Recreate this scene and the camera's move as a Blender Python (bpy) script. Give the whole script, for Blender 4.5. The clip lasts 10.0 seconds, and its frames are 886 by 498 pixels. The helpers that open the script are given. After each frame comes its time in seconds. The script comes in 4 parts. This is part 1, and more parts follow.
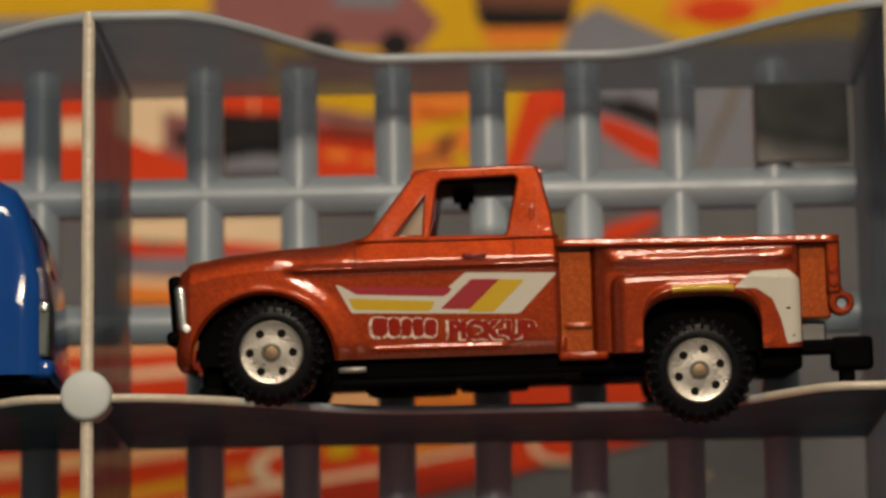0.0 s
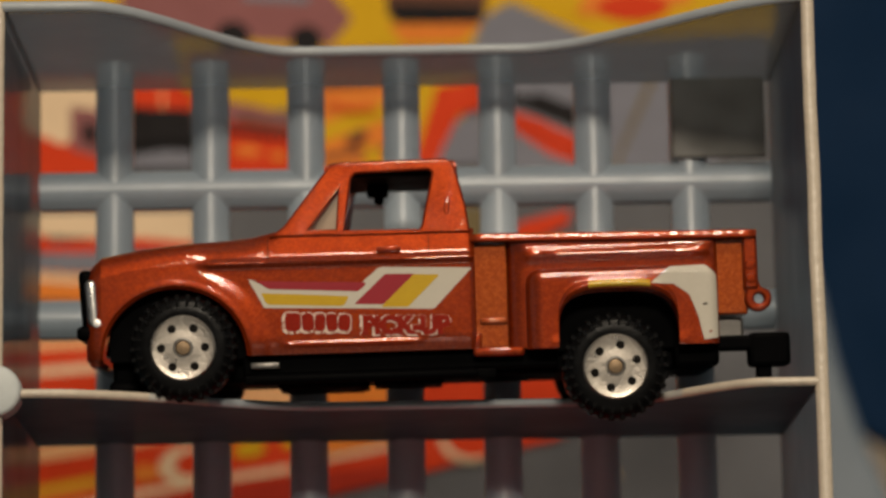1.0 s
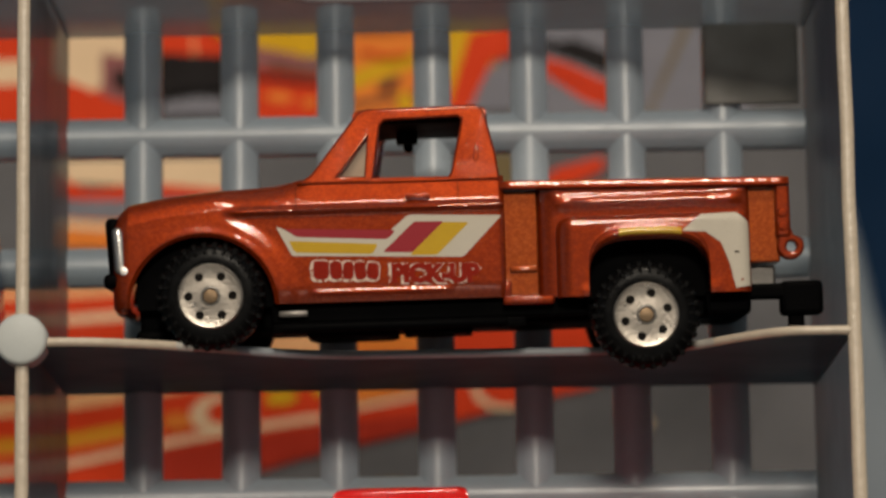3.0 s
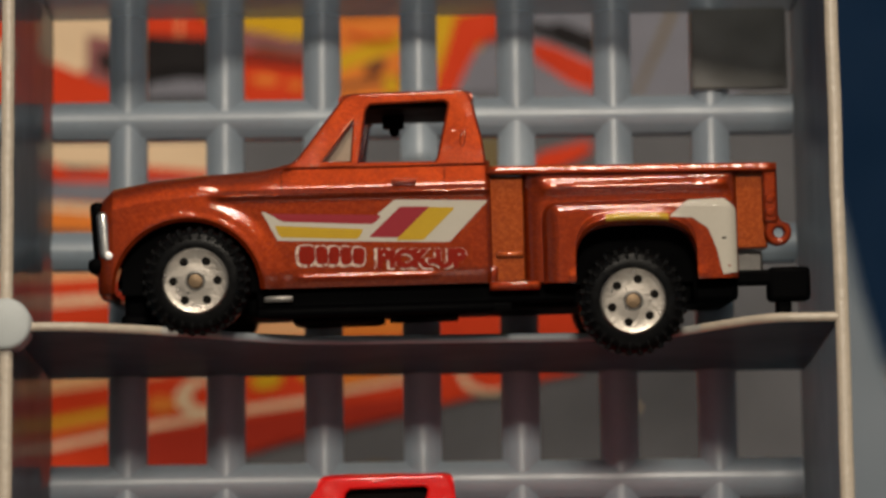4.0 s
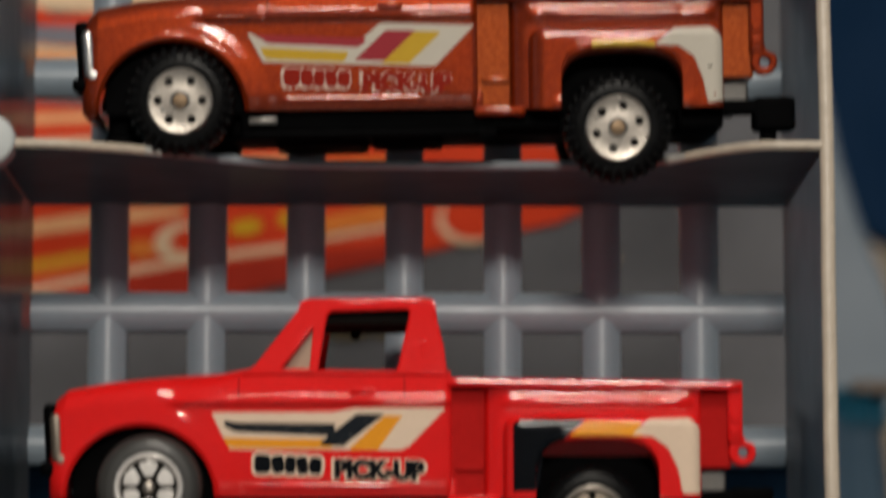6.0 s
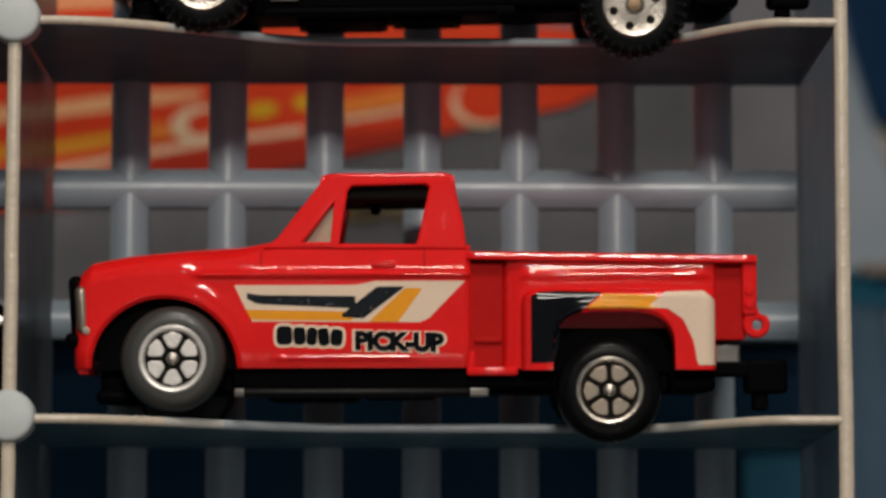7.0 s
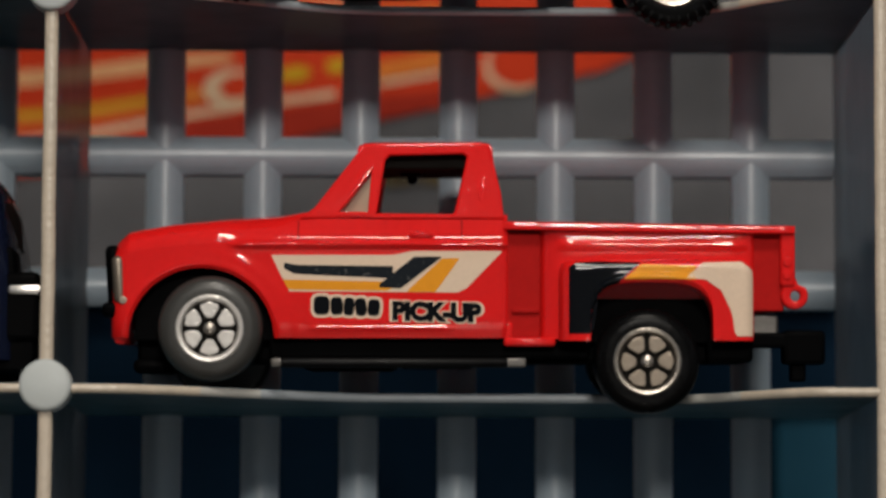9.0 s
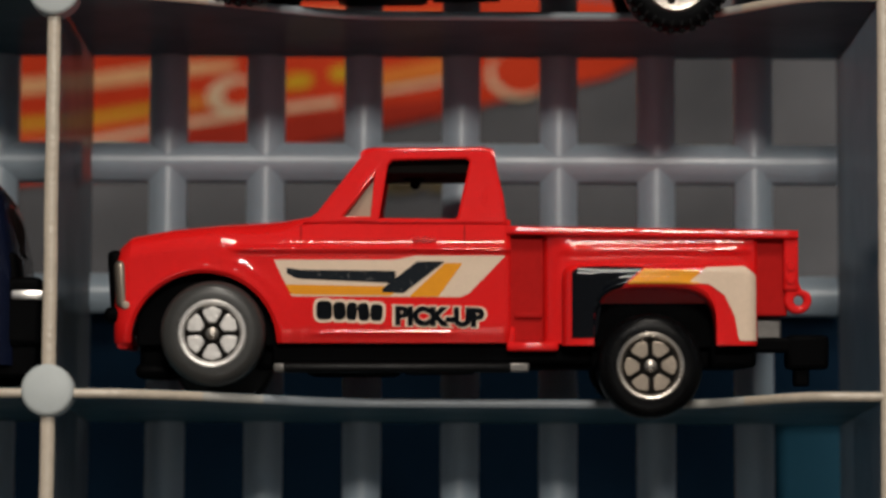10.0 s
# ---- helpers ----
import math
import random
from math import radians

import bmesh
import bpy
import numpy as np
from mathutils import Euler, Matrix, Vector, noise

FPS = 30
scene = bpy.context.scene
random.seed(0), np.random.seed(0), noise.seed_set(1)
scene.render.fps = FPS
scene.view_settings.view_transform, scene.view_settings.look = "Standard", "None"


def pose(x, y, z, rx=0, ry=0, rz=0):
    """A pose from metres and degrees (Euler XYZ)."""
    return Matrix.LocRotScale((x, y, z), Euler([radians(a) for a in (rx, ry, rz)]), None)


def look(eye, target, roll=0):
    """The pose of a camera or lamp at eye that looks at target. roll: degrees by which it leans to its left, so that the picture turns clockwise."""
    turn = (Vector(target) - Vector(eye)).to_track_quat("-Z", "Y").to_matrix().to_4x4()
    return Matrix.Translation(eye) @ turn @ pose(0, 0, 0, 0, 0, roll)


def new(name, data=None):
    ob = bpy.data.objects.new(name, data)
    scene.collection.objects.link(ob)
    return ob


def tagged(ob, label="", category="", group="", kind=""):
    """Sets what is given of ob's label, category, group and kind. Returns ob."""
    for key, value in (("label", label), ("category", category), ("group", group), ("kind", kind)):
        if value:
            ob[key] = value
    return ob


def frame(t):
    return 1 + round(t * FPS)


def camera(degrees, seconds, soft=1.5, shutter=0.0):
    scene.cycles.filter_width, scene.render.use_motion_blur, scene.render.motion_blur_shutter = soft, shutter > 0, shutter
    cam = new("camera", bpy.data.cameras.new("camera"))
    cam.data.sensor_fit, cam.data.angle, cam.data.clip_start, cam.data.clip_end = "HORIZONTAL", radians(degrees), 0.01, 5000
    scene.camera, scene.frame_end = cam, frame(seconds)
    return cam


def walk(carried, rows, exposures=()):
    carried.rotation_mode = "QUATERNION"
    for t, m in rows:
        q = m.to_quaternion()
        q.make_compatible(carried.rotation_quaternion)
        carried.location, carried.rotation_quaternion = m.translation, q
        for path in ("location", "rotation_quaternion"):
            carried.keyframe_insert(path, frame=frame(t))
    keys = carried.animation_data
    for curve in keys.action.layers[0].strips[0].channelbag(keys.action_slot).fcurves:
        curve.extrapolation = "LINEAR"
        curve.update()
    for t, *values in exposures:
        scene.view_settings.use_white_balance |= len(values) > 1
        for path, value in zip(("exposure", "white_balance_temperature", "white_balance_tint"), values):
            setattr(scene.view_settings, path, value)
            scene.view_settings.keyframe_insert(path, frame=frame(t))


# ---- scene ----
cam = camera(13.947, 10.0, soft=2.9, shutter=0.5)
PATH = [
    (0, (0.04442, -0.37041, -0.05616), (0.03749, -0.01689, 0.01149), -0.83),
    (0.1, (0.04458, -0.36993, -0.05650), (0.03794, -0.01641, 0.01120), -0.84),
    (0.2, (0.04474, -0.36944, -0.05684), (0.03859, -0.01595, 0.01102), -0.85),
    (0.3, (0.04489, -0.36896, -0.05717), (0.03936, -0.01551, 0.01095), -0.86),
    (0.4, (0.04505, -0.36848, -0.05751), (0.03985, -0.01503, 0.01065), -0.87),
    (0.5, (0.04521, -0.36800, -0.05785), (0.03956, -0.01438, 0.00940), -0.88),
    (0.6, (0.04473, -0.36768, -0.05756), (0.04018, -0.01370, 0.00787), -0.90),
    (0.7, (0.04425, -0.36735, -0.05726), (0.04120, -0.01321, 0.00732), -0.93),
    (0.8, (0.04377, -0.36703, -0.05697), (0.04417, -0.01313, 0.00898), -0.95),
    (0.9, (0.04329, -0.36671, -0.05667), (0.04589, -0.01308, 0.01071), -0.97),
    (1, (0.04282, -0.36639, -0.05638), (0.04588, -0.01286, 0.01151), -0.99),
    (1.1, (0.04327, -0.36613, -0.05639), (0.04497, -0.01258, 0.01144), -0.96),
    (1.2, (0.04373, -0.36587, -0.05639), (0.04343, -0.01218, 0.01071), -0.93),
    (1.3, (0.04419, -0.36562, -0.05640), (0.04331, -0.01180, 0.01004), -0.90),
    (1.4, (0.04464, -0.36536, -0.05641), (0.04358, -0.01145, 0.00953), -0.87),
    (1.5, (0.04510, -0.36510, -0.05642), (0.04355, -0.01113, 0.00915), -0.84),
    (1.6, (0.04493, -0.36499, -0.05627), (0.04371, -0.01091, 0.00872), -0.81),
    (1.7, (0.04477, -0.36488, -0.05611), (0.04386, -0.01071, 0.00843), -0.79),
    (1.8, (0.04460, -0.36477, -0.05596), (0.04423, -0.01050, 0.00802), -0.76),
    (1.9, (0.04443, -0.36466, -0.05580), (0.04393, -0.01032, 0.00777), -0.73),
    (2, (0.04426, -0.36455, -0.05565), (0.04342, -0.01023, 0.00801), -0.70),
    (2.1, (0.04407, -0.36454, -0.05561), (0.04321, -0.01015, 0.00768), -0.77),
    (2.2, (0.04389, -0.36453, -0.05558), (0.04338, -0.01012, 0.00761), -0.84),
    (2.3, (0.04370, -0.36452, -0.05555), (0.04354, -0.01010, 0.00758), -0.90),
    (2.4, (0.04351, -0.36451, -0.05552), (0.04349, -0.01011, 0.00773), -0.97),
    (2.5, (0.04332, -0.36450, -0.05549), (0.04326, -0.01012, 0.00786), -1.04),
    (2.6, (0.04372, -0.36425, -0.05561), (0.04319, -0.00981, 0.00742), -0.99),
    (2.7, (0.04412, -0.36399, -0.05573), (0.04316, -0.00954, 0.00720), -0.94),
    (3.8, (0.04456, -0.36218, -0.05496), (0.04338, -0.00737, 0.00590), -0.72),
    (3.9, (0.04443, -0.36209, -0.05481), (0.04387, -0.00724, 0.00583), -0.73),
    (4, (0.04431, -0.36200, -0.05466), (0.04431, -0.00712, 0.00584), -0.74),
    (4.1, (0.04412, -0.36203, -0.05466), (0.04453, -0.00712, 0.00567), -0.76),
    (4.2, (0.04393, -0.36206, -0.05466), (0.04464, -0.00712, 0.00549), -0.78),
    (4.3, (0.04373, -0.36208, -0.05467), (0.04463, -0.00711, 0.00525), -0.79),
    (4.4, (0.04354, -0.36211, -0.05467), (0.04480, -0.00712, 0.00513), -0.81),
    (4.5, (0.04335, -0.36214, -0.05468), (0.04480, -0.00713, 0.00506), -0.83),
    (4.6, (0.04334, -0.36201, -0.05451), (0.04500, -0.00697, 0.00501), -0.77),
    (4.7, (0.04333, -0.36189, -0.05435), (0.04511, -0.00682, 0.00501), -0.71),
    (4.8, (0.04333, -0.36176, -0.05419), (0.04537, -0.00668, 0.00506), -0.65),
    (4.9, (0.04332, -0.36164, -0.05402), (0.04514, -0.00653, 0.00511), -0.60),
    (5, (0.04331, -0.36151, -0.05386), (0.04507, -0.00641, 0.00530), -0.54),
    (5.1, (0.04327, -0.36162, -0.05495), (0.04531, -0.00666, 0.00503), -0.56),
    (5.2, (0.04323, -0.36174, -0.05605), (0.04584, -0.00692, 0.00478), -0.58),
    (5.3, (0.04319, -0.36185, -0.05714), (0.04633, -0.00715, 0.00434), -0.61),
    (5.4, (0.04315, -0.36196, -0.05824), (0.04818, -0.00702, 0.00170), -0.63),
    (5.5, (0.04311, -0.36208, -0.05933), (0.04844, -0.00715, 0.00067), -0.65),
    (5.6, (0.04331, -0.36226, -0.05968), (0.04747, -0.00692, -0.00210), -0.58),
    (5.7, (0.04350, -0.36244, -0.06003), (0.04677, -0.00692, -0.00354), -0.51),
    (5.8, (0.04370, -0.36263, -0.06038), (0.04483, -0.00682, -0.00559), -0.44),
    (5.9, (0.04324, -0.36129, -0.06276), (0.04530, -0.00550, -0.00790), -0.18),
    (6, (0.04278, -0.35995, -0.06513), (0.04576, -0.00395, -0.01168), 0.07),
    (6.1, (0.04221, -0.36107, -0.06732), (0.04605, -0.00493, -0.01487), -0.05),
    (6.2, (0.04163, -0.36218, -0.06951), (0.04759, -0.00589, -0.01836), -0.17),
    (7.3, (0.03960, -0.36520, -0.06892), (0.04228, -0.00780, -0.02582), 0.15),
    (7.4, (0.03899, -0.36497, -0.06889), (0.04213, -0.00754, -0.02611), 0.11),
    (7.5, (0.03838, -0.36475, -0.06886), (0.04186, -0.00726, -0.02661), 0.07),
    (7.6, (0.03822, -0.36472, -0.06886), (0.04182, -0.00717, -0.02705), 0.08),
    (7.7, (0.03805, -0.36469, -0.06885), (0.04125, -0.00714, -0.02705), 0.09),
    (7.8, (0.03789, -0.36466, -0.06885), (0.04102, -0.00707, -0.02732), 0.10),
    (7.9, (0.03773, -0.36463, -0.06884), (0.04146, -0.00711, -0.02680), 0.11),
    (8, (0.03756, -0.36459, -0.06884), (0.04150, -0.00712, -0.02646), 0.12),
    (8.1, (0.03757, -0.36453, -0.06869), (0.04116, -0.00707, -0.02622), 0.13),
    (8.2, (0.03758, -0.36447, -0.06853), (0.04082, -0.00699, -0.02621), 0.14),
    (8.3, (0.03759, -0.36441, -0.06838), (0.04104, -0.00687, -0.02659), 0.15),
    (8.4, (0.03761, -0.36435, -0.06823), (0.04081, -0.00675, -0.02692), 0.15),
    (8.5, (0.03762, -0.36429, -0.06807), (0.04055, -0.00669, -0.02676), 0.16),
    (8.6, (0.03774, -0.36436, -0.06779), (0.04036, -0.00670, -0.02689), 0.18),
    (8.7, (0.03787, -0.36442, -0.06750), (0.04025, -0.00668, -0.02727), 0.21),
    (8.8, (0.03800, -0.36448, -0.06721), (0.04009, -0.00666, -0.02771), 0.23),
    (8.9, (0.03813, -0.36454, -0.06692), (0.04009, -0.00666, -0.02798), 0.25),
    (9, (0.03826, -0.36461, -0.06664), (0.03999, -0.00672, -0.02769), 0.28),
    (9.2, (0.03823, -0.36465, -0.06714), (0.04010, -0.00685, -0.02743), 0.27),
    (9.5, (0.03818, -0.36471, -0.06789), (0.03981, -0.00701, -0.02729), 0.27),
    (9.7, (0.03832, -0.36443, -0.06786), (0.03997, -0.00675, -0.02710), 0.26),
    (10, (0.03853, -0.36402, -0.06781), (0.03972, -0.00632, -0.02721), 0.25),
]
# the filming camera's white balance cools a little on the way
BALANCE = [(0, -0.44, 7150, 10), (1.0, -0.44, 7000, 10), (2.5, -0.44, 6750, 10), (5.0, -0.44, 6450, 10), (6.2, -0.44, 6150, 10), (10, -0.44, 6100, 10)]
walk(cam, [(t, look(eye, target, roll)) for t, eye, target, roll in PATH], BALANCE)

# ---------------------------------------------------------------- lens focus
cam.data.dof.use_dof = True
cam.data.dof.focus_distance = 0.376
cam.data.dof.aperture_fstop = 20.0

# ---------------------------------------------------------------- light
world = bpy.data.worlds.new("world")
scene.world = world
world.use_nodes = True
world.node_tree.nodes["Background"].inputs[0].default_value = (1.0, 0.82, 0.62, 1)
world.node_tree.nodes["Background"].inputs[1].default_value = 0.05


def area_lamp(name, eye, target, sx, sy, watts, colour):
    d = bpy.data.lights.new(name, "AREA")
    d.shape, d.size, d.size_y, d.energy, d.color = "RECTANGLE", sx, sy, watts, colour
    ob = new(name, d)
    ob.matrix_world = look(eye, target)
    return ob


area_lamp("room_lamp", (0.10, -1.28, 0.40), (0.04, 0.0, 0.0), 0.20, 0.14, 10.5, (1.0, 0.90, 0.76))
# Unseen lamp, added to light the printed card and the trucks' upper faces.
area_lamp("added_upper_lamp", (0.10, -0.92, 0.98), (0.04, 0.0, 0.0), 0.25, 0.25, 13.0, (1.0, 0.88, 0.72))

# ---------------------------------------------------------------- materials
def mat(name, col, rough=0.4, metal=0.0, coat=0.0, vary=0.06, scale=300.0, bump=0.02, fine=4000.0, sheen2=None):
    m = bpy.data.materials.new(name)
    m.use_nodes = True
    nt = m.node_tree
    p = nt.nodes["Principled BSDF"]
    p.inputs["Roughness"].default_value = rough
    p.inputs["Metallic"].default_value = metal
    p.inputs["Coat Weight"].default_value = coat
    p.inputs["Coat Roughness"].default_value = 0.08
    tc = nt.nodes.new("ShaderNodeTexCoord")
    n1 = nt.nodes.new("ShaderNodeTexNoise")
    n1.inputs["Scale"].default_value, n1.inputs["Detail"].default_value = scale, 4
    n2 = nt.nodes.new("ShaderNodeTexNoise")
    n2.inputs["Scale"].default_value, n2.inputs["Detail"].default_value = fine, 2
    nt.links.new(tc.outputs["Object"], n1.inputs["Vector"])
    nt.links.new(tc.outputs["Object"], n2.inputs["Vector"])
    mix = nt.nodes.new("ShaderNodeMixRGB")
    c2 = sheen2 or tuple(max(0.0, c * (1 - 3 * vary)) for c in col)
    c1 = tuple(min(1.0, c * (1 + 1.5 * vary)) for c in col)
    mix.inputs[1].default_value, mix.inputs[2].default_value = (*c1, 1), (*c2, 1)
    add = nt.nodes.new("ShaderNodeMath")
    add.operation = "MULTIPLY_ADD"
    add.inputs[1].default_value, add.inputs[2].default_value = 0.5, 0.0
    half = nt.nodes.new("ShaderNodeMath")
    half.operation = "MULTIPLY_ADD"
    half.inputs[1].default_value = 0.5
    nt.links.new(n2.outputs["Fac"], half.inputs[0])
    nt.links.new(n1.outputs["Fac"], add.inputs[0])
    nt.links.new(add.outputs[0], half.inputs[2])
    nt.links.new(half.outputs[0], mix.inputs[0])
    nt.links.new(mix.outputs[0], p.inputs["Base Color"])
    mr = nt.nodes.new("ShaderNodeMapRange")
    mr.inputs["From Min"].default_value, mr.inputs["From Max"].default_value = 0.3, 0.7
    mr.inputs["To Min"].default_value, mr.inputs["To Max"].default_value = max(0.02, rough - 0.06), min(1, rough + 0.08)
    nt.links.new(n1.outputs["Fac"], mr.inputs["Value"])
    nt.links.new(mr.outputs[0], p.inputs["Roughness"])
    if bump:
        b = nt.nodes.new("ShaderNodeBump")
        b.inputs["Strength"].default_value, b.inputs["Distance"].default_value = bump, 0.0003
        nt.links.new(n2.outputs["Fac"], b.inputs["Height"])
        nt.links.new(b.outputs[0], p.inputs["Normal"])
        if coat > 0.4:
            nt.links.new(b.outputs[0], p.inputs["Coat Normal"])
    return m


def flake_paint(name, dark, light):
    """Metallic paint with coarse sparkling flakes."""
    m = mat(name, dark, 0.40, 0.50, 0.8, 0.05, 250, 0.0)
    nt = m.node_tree
    p = nt.nodes["Principled BSDF"]
    tc = nt.nodes.new("ShaderNodeTexCoord")
    v = nt.nodes.new("ShaderNodeTexVoronoi")
    v.inputs["Scale"].default_value = 4200
    nt.links.new(tc.outputs["Object"], v.inputs["Vector"])
    r = nt.nodes.new("ShaderNodeValToRGB")
    r.color_ramp.elements[0].position, r.color_ramp.elements[0].color = 0.25, (*dark, 1)
    r.color_ramp.elements[1].position, r.color_ramp.elements[1].color = 1.0, (*light, 1)
    sep = nt.nodes.new("ShaderNodeSeparateColor")
    nt.links.new(v.outputs["Color"], sep.inputs[0])
    nt.links.new(sep.outputs[0], r.inputs[0])
    nt.links.new(r.outputs[0], p.inputs["Base Color"])
    b = nt.nodes.new("ShaderNodeBump")
    b.inputs["Strength"].default_value, b.inputs["Distance"].default_value = 0.14, 0.0001
    nt.links.new(sep.outputs[1], b.inputs["Height"])
    nt.links.new(b.outputs[0], p.inputs["Normal"])
    peel = nt.nodes.new("ShaderNodeTexNoise")
    peel.inputs["Scale"].default_value, peel.inputs["Detail"].default_value = 2200, 2
    nt.links.new(tc.outputs["Object"], peel.inputs["Vector"])
    c = nt.nodes.new("ShaderNodeBump")
    c.inputs["Strength"].default_value, c.inputs["Distance"].default_value = 0.11, 0.0003
    nt.links.new(peel.outputs["Fac"], c.inputs["Height"])
    nt.links.new(c.outputs[0], p.inputs["Coat Normal"])
    return m


def translucent(m, share, tint, glow=0.0):
    """Lets part of the light straight through, and a part scattered, as thin milky plastic does."""
    nt = m.node_tree
    out, p = nt.nodes["Material Output"], nt.nodes["Principled BSDF"]
    clear = nt.nodes.new("ShaderNodeBsdfTransparent")
    clear.inputs[0].default_value = (*tint, 1)
    mix = nt.nodes.new("ShaderNodeMixShader")
    mix.inputs[0].default_value = share
    milk = nt.nodes.new("ShaderNodeBsdfTranslucent")
    milk.inputs[0].default_value = (*tint, 1)
    body = nt.nodes.new("ShaderNodeMixShader")
    body.inputs[0].default_value = glow
    nt.links.new(p.outputs[0], body.inputs[1])
    nt.links.new(milk.outputs[0], body.inputs[2])
    nt.links.new(body.outputs[0], mix.inputs[1])
    nt.links.new(clear.outputs[0], mix.inputs[2])
    nt.links.new(mix.outputs[0], out.inputs[0])
    return m


def patchy(m, lo, hi):
    """Breaks a print up into hard-edged worn patches."""
    nt = m.node_tree
    mix = [n for n in nt.nodes if n.type == "MIX_RGB"][0]
    source = mix.inputs[0].links[0].from_socket
    mr = nt.nodes.new("ShaderNodeMapRange")
    mr.inputs["From Min"].default_value, mr.inputs["From Max"].default_value = lo, hi
    nt.links.new(source, mr.inputs["Value"])
    nt.links.new(mr.outputs[0], mix.inputs[0])


# One moulded plastic: shade is put into wall and shelf tones, the lattice lighter.
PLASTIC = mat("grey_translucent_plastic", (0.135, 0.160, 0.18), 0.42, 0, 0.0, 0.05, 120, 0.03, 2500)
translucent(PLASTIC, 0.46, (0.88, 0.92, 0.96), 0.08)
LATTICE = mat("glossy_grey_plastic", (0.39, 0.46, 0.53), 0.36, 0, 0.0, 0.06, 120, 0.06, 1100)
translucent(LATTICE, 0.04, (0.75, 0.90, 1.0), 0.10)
# Same plastic again, with the shade under the shelves put into its colour.
SHELF = mat("shaded_grey_plastic", (0.085, 0.165, 0.205), 0.42, 0, 0.0, 0.06, 120, 0.04, 2500)
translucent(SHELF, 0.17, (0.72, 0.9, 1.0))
# Light caught by the front edges is put into this cream colour.
EDGE = mat("lit_plastic_edge", (0.53, 0.455, 0.365), 0.36, 0, 0.0, 0.13, 300, 0.28, 1500)
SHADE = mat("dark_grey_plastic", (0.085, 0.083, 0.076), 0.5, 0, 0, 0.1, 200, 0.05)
# Grey of the top board's lip, and painted shade midway along the shelf lips.
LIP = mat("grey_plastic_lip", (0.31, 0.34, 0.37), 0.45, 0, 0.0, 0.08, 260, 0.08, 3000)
# Step between the lit and the shaded lip colour.
HALF_SHADE_LIP = mat("half_shaded_lip", (0.44, 0.43, 0.40), 0.45, 0, 0.0, 0.10, 260, 0.08, 3000)
PIN = mat("frosted_pin", (0.45, 0.48, 0.48), 0.5, 0, 0.0, 0.05, 400, 0.05)
RED = mat("red_enamel", (0.69, 0.010, 0.009), 0.42, 0, 0.70, 0.05, 160, 0.08, 1700)
COPPER = flake_paint("copper_flake_enamel", (0.190, 0.0190, 0.0019), (0.262, 0.032, 0.0038))
# Separate tones for the step and tail panels.
PALE_COPPER = flake_paint("pale_copper_enamel", (0.24, 0.040, 0.006), (0.32, 0.066, 0.012))
PALE_RED = mat("matte_red_enamel", (0.42, 0.011, 0.010), 0.5, 0, 0.05, 0.10, 500, 0.10, 1800)
BLUE = mat("blue_enamel", (0.004, 0.050, 0.23), 0.2, 0, 0.6, 0.03, 200, 0.02)
NAVY = mat("navy_enamel", (0.004, 0.006, 0.018), 0.25, 0, 0.5, 0.05, 200, 0.02)
SMOKED_LAMP = mat("smoked_lamp", (0.045, 0.055, 0.055), 0.45, 0, 0.1, 0.15, 300, 0.04)
MAUVE = mat("dusky_trim", (0.075, 0.06, 0.10), 0.4, 0, 0.2, 0.2, 400, 0.05)
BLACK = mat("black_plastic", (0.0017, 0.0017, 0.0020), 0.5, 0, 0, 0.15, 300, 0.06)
RUBBER = mat("black_tyre", (0.0028, 0.0028, 0.0031), 0.28, 0, 0.0, 0.10, 400, 0.08)
# Light on the front tyre's side is put into this grey.
GREY_TYRE = mat("grey_lit_tyre", (0.035, 0.034, 0.032), 0.40, 0, 0.1, 0.15, 300, 0.06)
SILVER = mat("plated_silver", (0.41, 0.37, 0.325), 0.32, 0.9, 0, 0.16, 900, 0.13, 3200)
# Lamp reflections on the front rim are put into this paler plating.
BRIGHT = mat("lit_plating", (0.66, 0.63, 0.60), 0.34, 0.45, 0, 0.08, 600, 0.16, 2600)
CHROME = mat("chrome", (0.85, 0.82, 0.78), 0.30, 1.0, 0, 0.06, 600, 0.04)
STEEL = mat("dark_steel", (0.004, 0.004, 0.0045), 0.40, 0.0, 0, 0.25, 700, 0.10, 2200)
DULL = mat("dull_metal", (0.16, 0.15, 0.14), 0.38, 0.7, 0, 0.15, 500, 0.06)
BRONZE = mat("axle_end", (0.22, 0.15, 0.09), 0.4, 0.8, 0, 0.15, 900, 0.06)
INK_WHITE = mat("printed_white", (0.52, 0.48, 0.41), 0.35, 0, 0.10, 0.04, 500, 0.03)
INK_PINKISH = mat("printed_cream", (0.72, 0.56, 0.43), 0.35, 0, 0.10, 0.06, 500, 0.03)
INK_BLACK = mat("printed_black", (0.003, 0.0035, 0.005), 0.35, 0, 0.4, 0.1, 500, 0.02)
# Tarnish of the headlamp trim; on the rear rim pads, shade put into colour.
TARNISH_SHADE = mat("tarnished_shaded_plating", (0.30, 0.25, 0.20), 0.35, 0.8, 0, 0.15, 700, 0.08)
INK_WORN = mat("worn_white_print", (0.58, 0.46, 0.38), 0.4, 0, 0.1, 0.05, 900, 0.02, 1900, (0.25, 0.028, 0.006))
INK_SLATE = mat("worn_slate_print", (0.009, 0.011, 0.014), 0.35, 0, 0.10, 0.25, 1100, 0.03, 2400, (0.10, 0.10, 0.10))
INK_AMBER = mat("printed_amber", (0.75, 0.30, 0.02), 0.35, 0, 0.10, 0.06, 500, 0.03)
INK_GOLD = mat("printed_mustard", (0.52, 0.33, 0.03), 0.35, 0, 0.6, 0.06, 500, 0.03)
